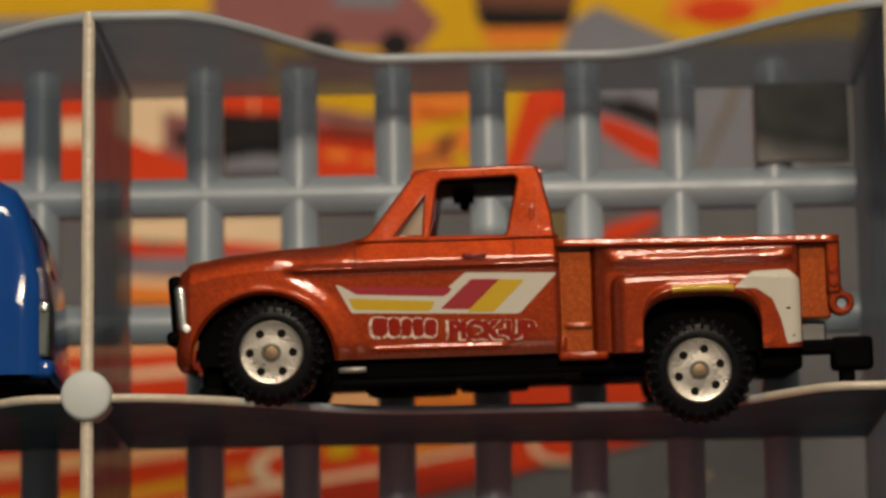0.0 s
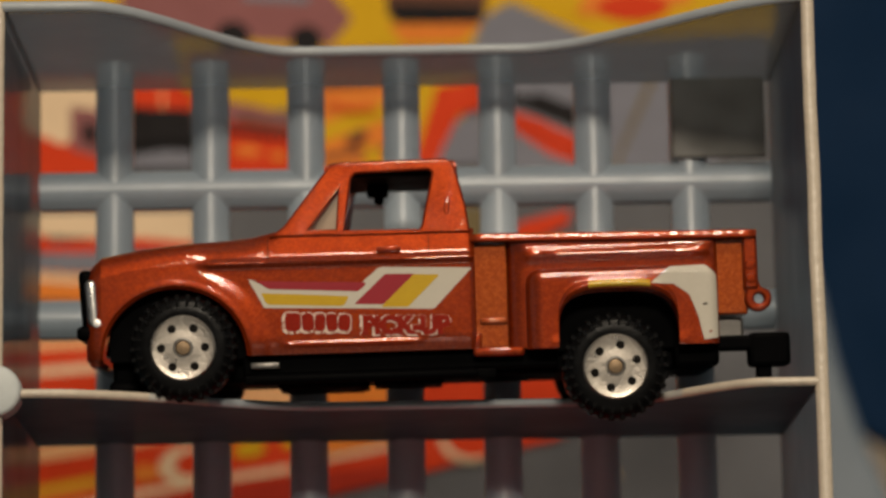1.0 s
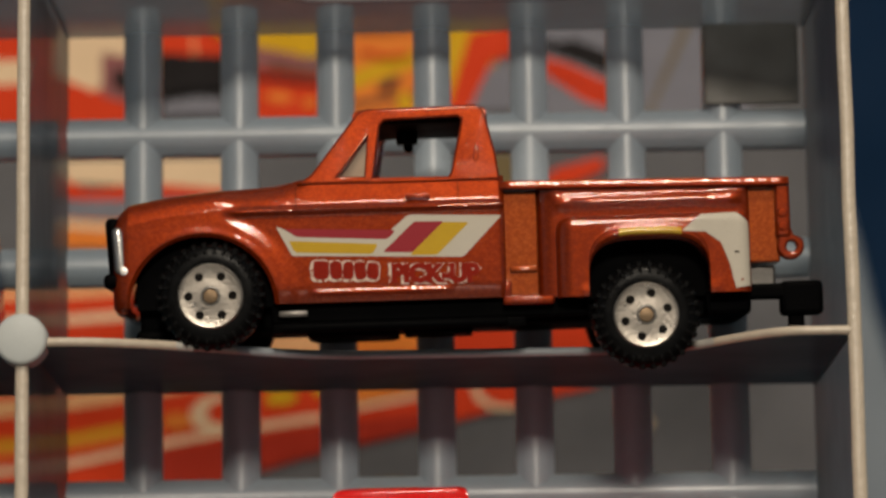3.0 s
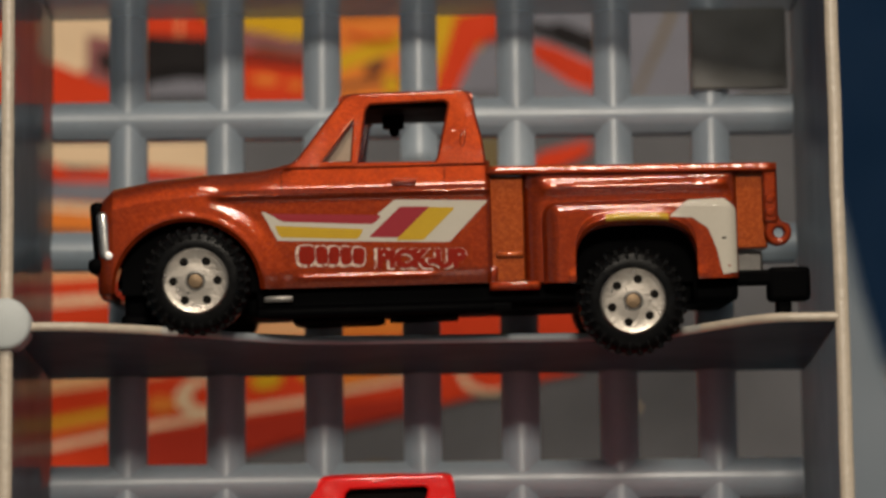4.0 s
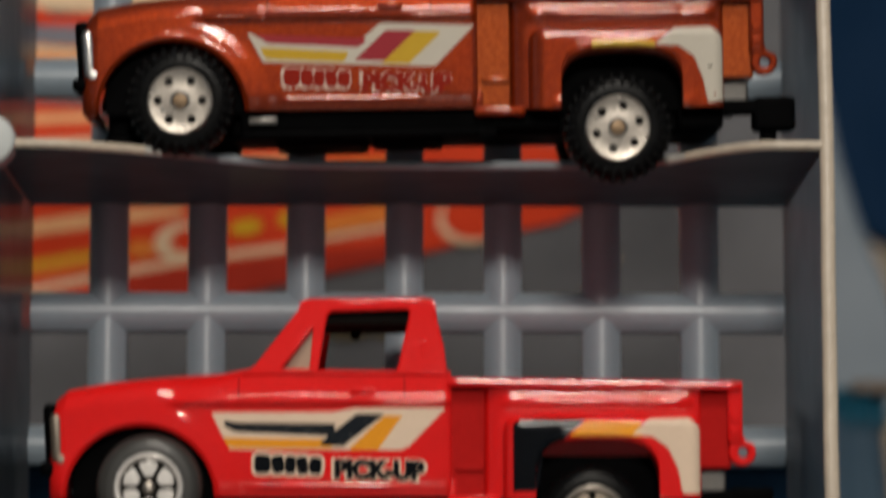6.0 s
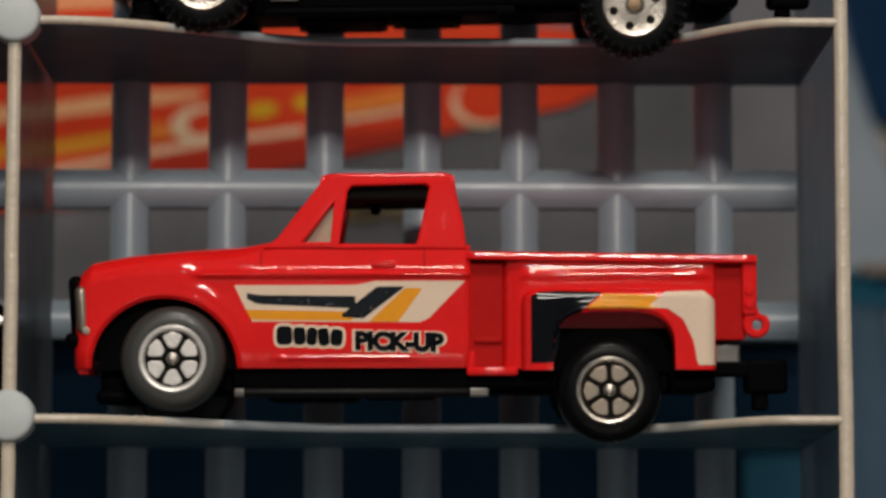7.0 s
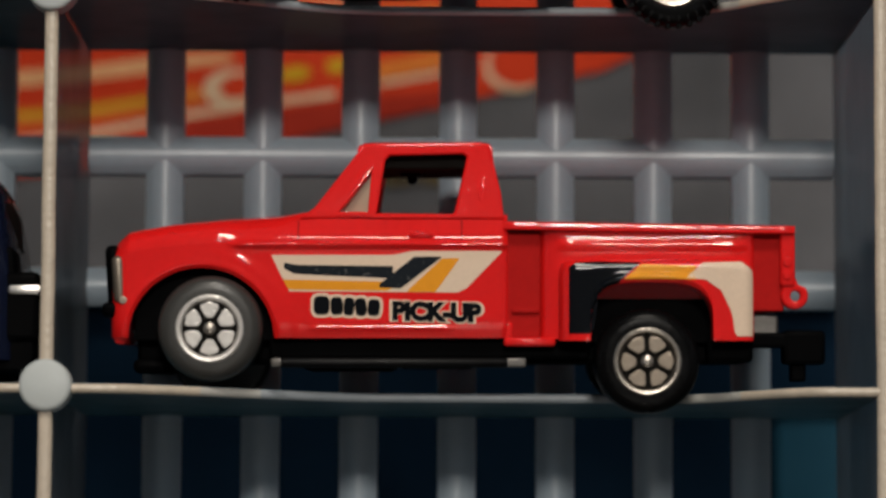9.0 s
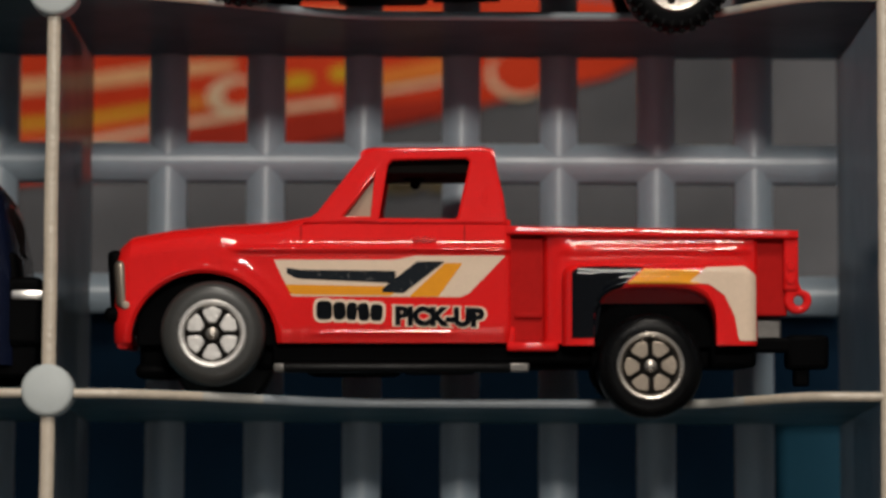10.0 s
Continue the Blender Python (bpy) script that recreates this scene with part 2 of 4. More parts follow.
INK_MAROON = mat("printed_maroon", (0.30, 0.035, 0.045), 0.35, 0, 0.10, 0.06, 500, 0.03)
INK_RUBBED = mat("rubbed_red_print", (0.25, 0.018, 0.010), 0.38, 0, 0.10, 0.12, 900, 0.03)
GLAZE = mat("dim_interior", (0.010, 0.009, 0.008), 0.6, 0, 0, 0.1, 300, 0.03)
TAN = mat("tan_glazing", (0.36, 0.26, 0.18), 0.4, 0, 0.2, 0.06, 300, 0.02)

patchy(INK_WORN, 0.50, 0.58)
patchy(INK_SLATE, 0.57, 0.63)
INKS_ON_CARS = (INK_WHITE, INK_PINKISH, INK_BLACK, INK_SLATE, INK_AMBER, INK_GOLD, INK_MAROON, INK_RUBBED, INK_WORN)
for m in (RED, PALE_RED, COPPER, PALE_COPPER, BLUE, NAVY, *INKS_ON_CARS):
    m.node_tree.nodes["Principled BSDF"].inputs["Specular IOR Level"].default_value = 0.05 if m in (COPPER, PALE_COPPER) else 0.02
    m.node_tree.nodes["Principled BSDF"].inputs["Coat Roughness"].default_value = 0.045
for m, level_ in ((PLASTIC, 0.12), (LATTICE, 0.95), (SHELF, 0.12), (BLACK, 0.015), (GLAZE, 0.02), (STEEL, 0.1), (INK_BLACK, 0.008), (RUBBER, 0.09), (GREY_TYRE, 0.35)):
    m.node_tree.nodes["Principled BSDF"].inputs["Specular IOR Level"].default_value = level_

# ---------------------------------------------------------------- mesh helpers
MM = 0.001


def part(name, bm, material, parent=None, label="", smooth=True, angle=40.0):
    """One mesh object, from millimetres, under a thing or a part."""
    bmesh.ops.recalc_face_normals(bm, faces=bm.faces)
    bm.normal_update()
    for f in bm.faces:
        f.smooth = smooth and not (f.calc_area() > 1.5 and max(abs(c) for c in f.normal) > 0.9995)
    for v in bm.verts:
        v.co *= MM
    if smooth:
        for e in bm.edges:
            if len(e.link_faces) == 2 and e.calc_face_angle(0) > radians(angle):
                e.smooth = False
    me = bpy.data.meshes.new(name)
    bm.to_mesh(me)
    bm.free()
    for m in material if isinstance(material, (list, tuple)) else [material]:
        me.materials.append(m)
    ob = new(name, me)
    if parent is not None:
        ob.parent = parent
    if label:
        tagged(ob, label)
    return ob


def cuboid(x0, x1, y0, y1, z0, z1, bevel=0.0, seg=2, bm=None):
    bm = bm or bmesh.new()
    geo = bmesh.ops.create_cube(bm, size=1, matrix=Matrix.Translation(((x0 + x1) / 2, (y0 + y1) / 2, (z0 + z1) / 2)) @ Matrix.Diagonal((abs(x1 - x0), abs(y1 - y0), abs(z1 - z0), 1)))
    if bevel:
        es = list({e for v in geo["verts"] for e in v.link_edges})
        bmesh.ops.bevel(bm, geom=es, offset=bevel, segments=seg, profile=0.5, affect="EDGES")
    return bm


def lathe(profile, n=40, x=0.0, z=0.0, bm=None):
    """Turns (radius, y) points round an axis along y through (x, z)."""
    bm = bm or bmesh.new()
    rings = []
    for r, y in profile:
        if r < 1e-6:
            rings.append([bm.verts.new((x, y, z))])
        else:
            rings.append([bm.verts.new((x + r * math.cos(2 * math.pi * k / n), y, z + r * math.sin(2 * math.pi * k / n))) for k in range(n)])
    for a, b in zip(rings, rings[1:]):
        for k in range(n):
            q = [a[k % len(a)], a[(k + 1) % n % len(a)], b[(k + 1) % n % len(b)], b[k % len(b)]]
            q = list(dict.fromkeys(q))
            if len(q) > 2:
                bm.faces.new(q)
    return bm


def sheet(loops, thick, bevel=0.0):
    """A flat piece with holes: outer loop and inner loops in (x, z), extruded along y. Millimetres."""
    cu = bpy.data.curves.new("outline", "CURVE")
    cu.dimensions, cu.fill_mode, cu.extrude = "2D", "BOTH", max(0.0, thick / 2 - bevel)
    cu.bevel_depth, cu.bevel_resolution = bevel, 3
    if bevel:
        cu.offset = -bevel
    for loop in loops:
        s = cu.splines.new("POLY")
        s.points.add(len(loop) - 1)
        for q, (x, z) in zip(s.points, loop):
            q.co = (x, z, 0, 1)
        s.use_cyclic_u = True
    return flat_from(cu)


def flat_from(cu):
    ob = new("outline", cu)
    bpy.context.view_layer.update()
    me = bpy.data.meshes.new_from_object(ob.evaluated_get(bpy.context.evaluated_depsgraph_get()))
    bm = bmesh.new()
    bm.from_mesh(me)
    bpy.data.objects.remove(ob)
    bpy.data.curves.remove(cu)
    bpy.data.meshes.remove(me)
    for v in bm.verts:
        v.co = Vector((v.co.x, -v.co.z, v.co.y))
    return bm


def lettering(text, size, weight):
    """Bold printed letters, standing on the origin."""
    cu = bpy.data.curves.new("lettering", "FONT")
    cu.body, cu.size, cu.extrude, cu.offset = text, size, 0.02, weight
    return flat_from(cu)


def ss(a):
    a = max(0.0, min(1.0, a))
    return a * a * (3 - 2 * a)


def lerp(table, x):
    for (a, b), (c, d) in zip(table, table[1:]):
        if x <= c:
            return b + (d - b) * max(0.0, (x - a)) / (c - a)
    return table[-1][1]


def dome(d, r, h):
    """How far a rounded edge falls back at a distance d from it."""
    if d >= r:
        return 0.0
    k = 1 - max(0.0, d) / r
    return h * (1 - math.sqrt(max(0.0, 1 - k * k)))


def thing(name, label, category, group="", kind=""):
    return tagged(new(name), label, category, group, kind)


# ---------------------------------------------------------------- room
def panel(name, x0, x1, y0, y1, z0, z1, m, label):
    ob = part(name, cuboid(x0, x1, y0, y1, z0, z1), m, None, "", False)
    return tagged(ob, label, "wall" if "wall" in name else name, "", "structure")


BEIGE = mat("warm_beige_wall", (0.55, 0.43, 0.31), 0.7, 0, 0, 0.05, 8, 0.05, 300)
# Unseen room shell is added; its pale cool colours bounce fill light.
BOUNCE_WALL = mat("cool_bounce_wall", (0.58, 0.66, 0.76), 0.8, 0, 0, 0.06, 4, 0.05, 200)
WOOD = mat("table_wood", (0.05, 0.040, 0.034), 0.4, 0, 0.1, 0.15, 30, 0.05, 500)
PALE_BOUNCE_WALL = mat("pale_bounce_wall", (0.68, 0.74, 0.80), 0.8, 0, 0, 0.04, 4, 0.05, 200)
panel("wall_back", -1500, 1500, 700, 750, -800, 1500, BEIGE, "plain warm beige room wall far behind the tray")
panel("wall_front", -1500, 1500, -1850, -1800, -800, 1500, PALE_BOUNCE_WALL, "unseen pale wall behind the viewer, added to bounce light")
panel("wall_left", -1550, -1500, -1850, 750, -800, 1500, BOUNCE_WALL, "unseen pale side wall, added to bounce light")
panel("wall_right", 1500, 1550, -1850, 750, -800, 1500, BOUNCE_WALL, "unseen pale side wall, added to bounce light")
panel("floor", -1550, 1550, -1850, 750, -850, -800, BOUNCE_WALL, "unseen pale floor, added to bounce light")
panel("ceiling", -1550, 1550, -1850, 750, 1500, 1550, BOUNCE_WALL, "unseen pale ceiling, added to bounce light")
# Unseen table, added as a stand and kept dark against upward bounce.
table = thing("table", "unseen dark brown table top under the toy case", "table")
part("tabletop", cuboid(-500, 500, -250, 500, -112, -86.2, 3), WOOD, table)
for lx, ly in ((-440, -200), (440, -200), (-440, 440), (440, 440)):
    part("leg", cuboid(lx - 25, lx + 25, ly - 25, ly + 25, -800, -112.2, 3), WOOD, table)

# ---------------------------------------------------------------- case parts behind the tray
VINYL = mat("dark_blue_vinyl", (0.0025, 0.018, 0.052), 0.7, 0, 0.0, 0.15, 60, 0.15, 900)
VINYL.node_tree.nodes["Principled BSDF"].inputs["Specular IOR Level"].default_value = 0.08
# The cover's vinyl again, its colour darkened for the shade behind the tray.
SHADED_VINYL = mat("shaded_blue_vinyl", (0.0015, 0.010, 0.024), 0.75, 0, 0, 0.2, 60, 0.15, 900)
SHADED_VINYL.node_tree.nodes["Principled BSDF"].inputs["Specular IOR Level"].default_value = 0.05
TEAL = mat("teal_plastic", (0.010, 0.075, 0.125), 0.4, 0, 0.1, 0.10, 60, 0.05, 900)
SMOKE = mat("smoky_blue_plastic", (0.11, 0.145, 0.185), 0.45, 0, 0.0, 0.08, 40, 0.05, 700)
POUCH = mat("blue_clear_plastic", (0.050, 0.085, 0.125), 0.42, 0, 0.1, 0.12, 60, 0.05, 900)
BROWN_TIE = mat("brown_tie", (0.10, 0.07, 0.05), 0.6, 0, 0, 0.1, 200, 0.05)
DEEP_TEAL = mat("deep_teal_plastic", (0.004, 0.038, 0.066), 0.7, 0, 0, 0.10, 60, 0.05, 900)
for m in (TEAL, DEEP_TEAL, POUCH):
    m.node_tree.nodes["Principled BSDF"].inputs["Specular IOR Level"].default_value = 0.12
CARD = mat("case_card", (0.12, 0.12, 0.13), 0.55, 0, 0, 0.12, 90, 0.06, 800)

case = thing("vinyl_carry_case", "open dark blue vinyl carrying case standing on the table", "carry case")
part("cover_panel", sheet([[(60, 230), (420, 230), (420, 0), (150, 12), (121, 20), (113, 25), (108, 33), (60, 36)]], 4, 0.8), VINYL, case).location.y = 0.215
part("cover_rib", cuboid(300, 306, 205, 213, 6, 230, 1), VINYL, case)
part("cover_foot", cuboid(390, 415, 206, 224, -86, 3, 1), VINYL, case)
part("back_panel", cuboid(-122, 96, 126, 130, -85.8, -14, 1), SHADED_VINYL, case)
part("panel_hem", cuboid(-122, 96, 124.6, 126, -85.8, -80, 0.5), VINYL, case)
flap = thing("plastic_flap", "smoky blue-grey plastic flap standing on the table", "flap")
part("flap_sheet", sheet([[(60, 60), (104, 56), (107.3, 42), (109, 33), (112, 22.5), (115, 15.5), (119, 4), (123, -4.5), (120, -7.5), (113, -9), (111, -85.8), (60, -85.8)]], 3, 0.8), SMOKE, flap).location.y = 0.195
part("flap_hem", cuboid(62, 110.5, 190.5, 193.3, -85.8, -78, 0.6), SMOKE, flap)
bin_ = thing("blue_bin", "teal blue plastic storage bin on the table", "bin")
part("bin_wall", cuboid(84.5, 97, 112, 118, -85.8, -37, 1), DEEP_TEAL, bin_)
part("bin_rim", cuboid(84, 97.6, 111, 119, -37, -34.6, 0.8), DEEP_TEAL, bin_)
pouch = thing("plastic_pouch", "folded translucent blue plastic pouch standing on the table", "pouch")


def folded_sheet(x0, x1, z0, z1, y, depth, folds):
    """A standing plastic sleeve with soft vertical folds that fade towards its gathered top."""
    n, m, bm = 60, 24, bmesh.new()
    for back in (0, 1):
        rows = []
        for j in range(m + 1):
            v = j / m
            pinch = 1 - 0.16 * ss((v - 0.8) / 0.2)
            row = []
            for k in range(n + 1):
                u = k / n
                x = (x0 + x1) / 2 + (u - 0.5) * (x1 - x0) * pinch
                wave = math.sin(u * folds * 2 * math.pi + 0.6 * v) + 0.5 * noise.noise(Vector((u * 5, v * 3, 2 + back)))
                bulge = 1 - (2 * u - 1) ** 2
                row.append(bm.verts.new((x, y + (depth * (0.5 + bulge) if back else -depth * bulge) - 0.9 * wave * (1 if not back else 0.3), z0 + (z1 - z0) * v + 0.6 * noise.noise(Vector((u * 6, 1, v * 2))) * v)))
            rows.append(row)
        for a, b in zip(rows, rows[1:]):
            for k in range(n):
                bm.faces.new((a[k], a[k + 1], b[k + 1], b[k]))
    return bm


part("sleeve", folded_sheet(96, 110.6, -85.8, -13.0, 150, 3.0, 2.6), POUCH, pouch)
part("gathered_top", folded_sheet(100.5, 109.8, -14.2, -8.6, 149.5, 2.2, 3.4), TEAL, pouch, "teal gathered top of the pouch")
part("tie", cuboid(104.6, 112.5, 146.5, 149.0, -9.6, -7.6, 0.7, 3), BROWN_TIE, pouch, "brown tie at the top")
part("case_strap", cuboid(112.2, 160, 158, 163, -20.5, -13.2, 1.0, 3), BLACK, case, "black strap of the case")
part("strap_post", cuboid(150, 160, 163, 167, -85.8, -13.2, 1.0, 3), BLACK, case)

# ---------------------------------------------------------------- printed card behind the lattice
INKS = {k: mat("print_" + k, c, 0.6, 0, 0, 0.08, 260, 0.0) for k, c in {
    "yellow": (0.62, 0.355, 0.016), "red": (0.64, 0.050, 0.014), "orange": (0.74, 0.21, 0.035), "cream": (0.75, 0.55, 0.36), "dusk": (0.26, 0.10, 0.10),
    "black": (0.015, 0.013, 0.014), "brown": (0.13, 0.055, 0.035), "wine": (0.38, 0.03, 0.015), "olive": (0.16, 0.12, 0.06), "mist": (0.19, 0.19, 0.225), "peach": (0.80, 0.42, 0.2)}.items()}
for m in (CARD, *INKS.values()):
    m.node_tree.nodes["Principled BSDF"].inputs["Specular IOR Level"].default_value = 0.06
liner = thing("printed_case_card", "printed card with painted racing cars behind the tray", "printed card")
part("card", cuboid(-70, 94, 121.0, 122.4, -21, 110, 0.3), CARD, liner)
layer = [0]


def ink(colour, *pts):
    layer[0] += 1
    bm = bmesh.new()
    bm.faces.new([bm.verts.new((x, 120.95 - 0.012 * layer[0], z)) for x, z in pts])
    part("print_" + colour, bm, INKS[colour], liner, "", False)


def spot(colour, x, z, rx, rz, tilt=0.0):
    c, s = math.cos(tilt), math.sin(tilt)
    ink(colour, *[(x + rx * math.cos(a) * c - rz * math.sin(a) * s, z + rx * math.cos(a) * s + rz * math.sin(a) * c) for a in [k * math.pi / 12 for k in range(24)]])


def band(colour, line, w):
    """A painted stripe of width w along a line of points."""
    up = [(x, z + w / 2) for x, z in line]
    ink(colour, *up, *[(x, z - w / 2) for x, z in reversed(line)])


ink("yellow", (-69, 109), (93.6, 109), (93.6, 65), (84, 67), (52, 60), (46, 47), (40, 46), (27, 57), (13, 57.5), (12, 62), (-69, 63))
ink("mist", (-69, 72), (8, 72), (10, 68), (12, 61.6), (-69, 61.6))
ink("dusk", (12, 65.6), (52, 65.6), (60, 61.6), (12, 61.6))
ink("mist", (52, 65.6), (93, 67), (93, 61.6), (52, 61.6))
ink("dusk", (2, 82), (3, 72), (9, 68), (32, 66.2), (35, 70), (30, 76), (24, 82))
spot("black", 18.4, 67.6, 2.4, 2.2)
spot("black", 28.6, 67.0, 2.2, 2.0)
band("mist", [(20, 74), (29, 73.4)], 2.4)
ink("brown", (38.6, 84), (55, 84), (53.5, 70), (47, 69), (40, 70))
ink("black", (40, 72), (53, 71.5), (53, 69), (41, 69.2))
ink("orange", (40, 69), (53, 69), (50, 66.4), (42, 66.4))
ink("mist", (53.5, 70), (57, 72), (69, 66.3), (52, 62), (51.5, 66))
ink("orange", (66, 70), (70, 78), (83, 78), (82, 71.5), (73, 69.6))
spot("red", 74, 71, 5, 2)
ink("red", (-69, 62), (3, 62), (1, 48), (2, 44), (-69, 44))
band("cream", [(-60, 55), (-30, 55), (-14, 55.5)], 3.4)
ink("cream", (-10.5, 61.5), (1, 61.5), (1, 55), (-5, 52.6), (-10.5, 55))
ink("dusk", (-4, 58), (2, 57), (2, 50), (-4, 52))
ink("red", (2, 62), (13, 62), (13, 55.6), (2, 56))
band("peach", [(8.5, 61), (8.9, 56)], 6)
ink("black", (2, 56), (13, 55.5), (13.5, 50.6), (2, 50))
ink("brown", (15, 58), (28, 56), (28, 51.5), (15, 53.5))
ink("orange", (15, 53.5), (28, 51.5), (28, 46), (15, 46))
band("red", [(15, 49), (28, 48)], 3)
ink("orange", (28, 62), (40.5, 62), (40.5, 45), (28, 45))
band("yellow", [(29, 53), (40, 57)], 2.6)
band("brown", [(29, 50), (40, 51.5)], 0.8)
ink("mist", (46, 49), (49, 55), (55, 57), (56, 49))
ink("red", (46.6, 60), (52.5, 61), (53, 57), (49.6, 56), (47.6, 52), (46, 48.6), (43, 48.6))
ink("mist", (55.6, 62), (85, 62), (85, 46), (55.6, 46))
ink("black", (56, 59), (62, 58), (66, 55), (66, 53.4), (60, 56), (56, 57.6))
ink("red", (56.6, 56.4), (60, 55.4), (66, 52.4), (66, 48.8), (62, 50.2), (56.6, 54))
band("wine", [(57, 54.8), (61, 52.8), (65.6, 50.6)], 0.6)
band("black", [(60, 58.4), (66, 56)], 1.4)
ink("olive", (76, 61), (77, 61), (71, 48), (70.4, 48))
ink("cream", (-10, 43), (13, 43), (13, 38.5), (-10, 40))
ink("red", (-10, 41), (-6, 38.8), (1, 39.4), (1, 37.2), (-8, 37.6), (-10, 38.6))
ink("red", (3, 39.6), (13, 38.6), (13, 37.4), (3, 37.6))
ink("mist", (-10, 37.4), (56, 37.4), (56, 35), (2, 34.4), (-10, 35))
ink("orange", (-10, 35), (2, 34.2), (2, 30.4), (-10, 31))
band("cream", [(-10, 34.2), (2, 33.2)], 1.0)
ink("red", (55, 38.2), (58, 40.8), (64.5, 42.4), (64.5, 40.6), (60, 38.4))
ink("olive", (49, 43), (53, 43), (52.4, 38), (49.6, 38))
ink("red", (-69, 27.5), (-10, 27), (66, 21), (69, 14), (62, 10.6), (52, 8.5), (38, 5), (23, 1.6), (12, -1.6), (0, -3), (-69, -8))
band("peach", [(-60, 24), (-8, 24.6), (2, 25)], 1.3)
band("cream", [(-60, 20), (-8, 21), (2, 21.6)], 1.2)
ink("peach", (14, 19.4), (27, 19.6), (27, 15.6), (14, 15.4))
ink("orange", (28, 19), (41, 19.4), (41, 15.8), (28, 15.2))
ink("peach", (-69, 7), (-8.9, 10.6), (3, 12.4), (12, 12.6), (12, 11.6), (3, 10.2), (-8.9, 8.6), (-69, 3))
band("orange", [(-69, 0), (-8.9, 4.2), (2, 6)], 2.4)
band("yellow", [(-69, 0.4), (-8.9, 4.6), (2, 6.4)], 0.9)
band("cream", [(-69, -4), (-8.9, 1.2), (4.4, 3.9), (12.8, 5.4), (26, 7.2)], 1.0)
ink("wine", (3, 2.8), (27, 6.2), (44, 8.2), (38, 5.1), (23, 1.7), (12, -1.4), (3, -2.4))
spot("cream", 11.6, 8.0, 3.6, 2.5, 0.2)
spot("red", 12.6, 8.1, 2.4, 1.6, 0.2)
spot("orange", 6.3, 6.9, 2.0, 1.2)
spot("yellow", 20.4, 9.9, 2.2, 1.1, 0.15)
spot("yellow", 26.2, 11.0, 1.6, 1.1, 0.15)
band("orange", [(28, 9.6), (42, 12.4)], 2.4)
band("cream", [(28, 7.9), (42, 10.4)], 0.7)
spot("cream", 50.2, 11.0, 4.2, 3.4)
spot("red", 50.8, 11.5, 4.0, 3.2)
spot("olive", 34.6, -3.2, 3.6, 1.9, 0.1)
spot("black", 34.6, -3.4, 1.9, 1.0, 0.1)
band("olive", [(38, -4.4), (43, -4.0)], 1.2)
spot("cream", 69.6, 5.4, 1.0, 0.4, 0.5)
spot("black", -1.3, 54.2, 1.0, 1.5, 0.3)
ink("black", (2, 57.9), (8, 57.4), (13, 57.2), (13, 52.4), (9, 52.8), (5, 52.0), (2, 50.2))
ink("mist", (4.6, 50.8), (9, 51.5), (13, 51.2), (13, 49), (4.2, 49))
ink("yellow", (10.6, 62), (13.4, 62), (13.4, 59.4), (11.6, 60.2))
ink("dusk", (17, 58.4), (22, 57.4), (27.5, 55.4), (27.5, 53), (17, 54.6))
ink("brown", (20, 56.2), (27.5, 54.4), (27.5, 53), (17, 54.6))
ink("wine", (17, 55.4), (27.5, 53.6), (27.5, 52.6), (17, 54.2))
ink("red", (17, 53.6), (27.5, 52.3), (27.5, 47), (17, 47))
spot("orange", 20.4, 51.2, 1.9, 0.7, -0.1)
spot("orange", 24.6, 50.4, 1.2, 0.6, -0.1)
band("black", [(17, 54.0), (22, 53.5), (27.5, 52.6)], 0.5)
spot("brown", 35.4, 52.9, 1.7, 0.7, 0.5)
spot("yellow", 37.6, 50.2, 1.1, 1.5, 0.2)
band("dusk", [(31, 60.6), (38.6, 61.0)], 0.9)
band("red", [(31.4, 57.8), (35, 56.6), (38.4, 57.0)], 0.5)

# ---------------------------------------------------------------- the tray
tray = thing("toy_car_tray", "translucent grey plastic toy car tray with scalloped shelves", "tray")
PITCH, ROW, DEPTH, TOP, LOW = 84.0, 40.9, 35.0, 40.5, -82.6


def shelf_edge(x):
    return 12.2 * ss((x - 4) / 30) * ss((79 - x) / 15)


def top_edge(x):
    return 21.2 * ss((x - 8.5) / 22) * ss((86 - x) / 31)


def shelf_board(x0, z, edge, thick, name, lip):
    """A shelf over one compartment, its front edge cut back in a shallow scallop with a rounded lip; a shelf's lip is
    coloured lit at its ends and shaded midway.
    """
    n, bm = 56, bmesh.new()
    rows = []
    for k in range(n + 1):
        x = 0.45 + (PITCH - (0.25 if x0 == 0 else 0.9)) * k / n
        f = edge(x) + 0.12 * noise.noise(Vector((x * 0.35, z, 0)))
        sec = [(DEPTH + 1, thick / 2), (f + 0.8, thick / 2), (f + 0.25, thick * 0.42), (f, thick * 0.15), (f, -thick * 0.15), (f + 0.25, -thick * 0.42), (f + 0.8, -thick / 2), (DEPTH + 1, -thick / 2)]
        rows.append([bm.verts.new((x0 + x, y, z + dz)) for y, dz in sec])
    for a, b in zip(rows, rows[1:]):
        for j in range(8):
            f = bm.faces.new((a[j], a[(j + 1) % 8], b[(j + 1) % 8], b[j]))
            # Lip colours step from lit ends to a painted truck shadow midway.
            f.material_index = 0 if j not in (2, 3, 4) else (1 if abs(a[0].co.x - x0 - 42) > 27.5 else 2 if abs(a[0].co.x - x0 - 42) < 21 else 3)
    bm.faces.new(rows[0])
    bm.faces.new(rows[-1])
    return part(name, bm, [PLASTIC if name == "top_board" else SHELF, lip, LIP, HALF_SHADE_LIP if lip is EDGE else LIP], tray, "", True, 60)


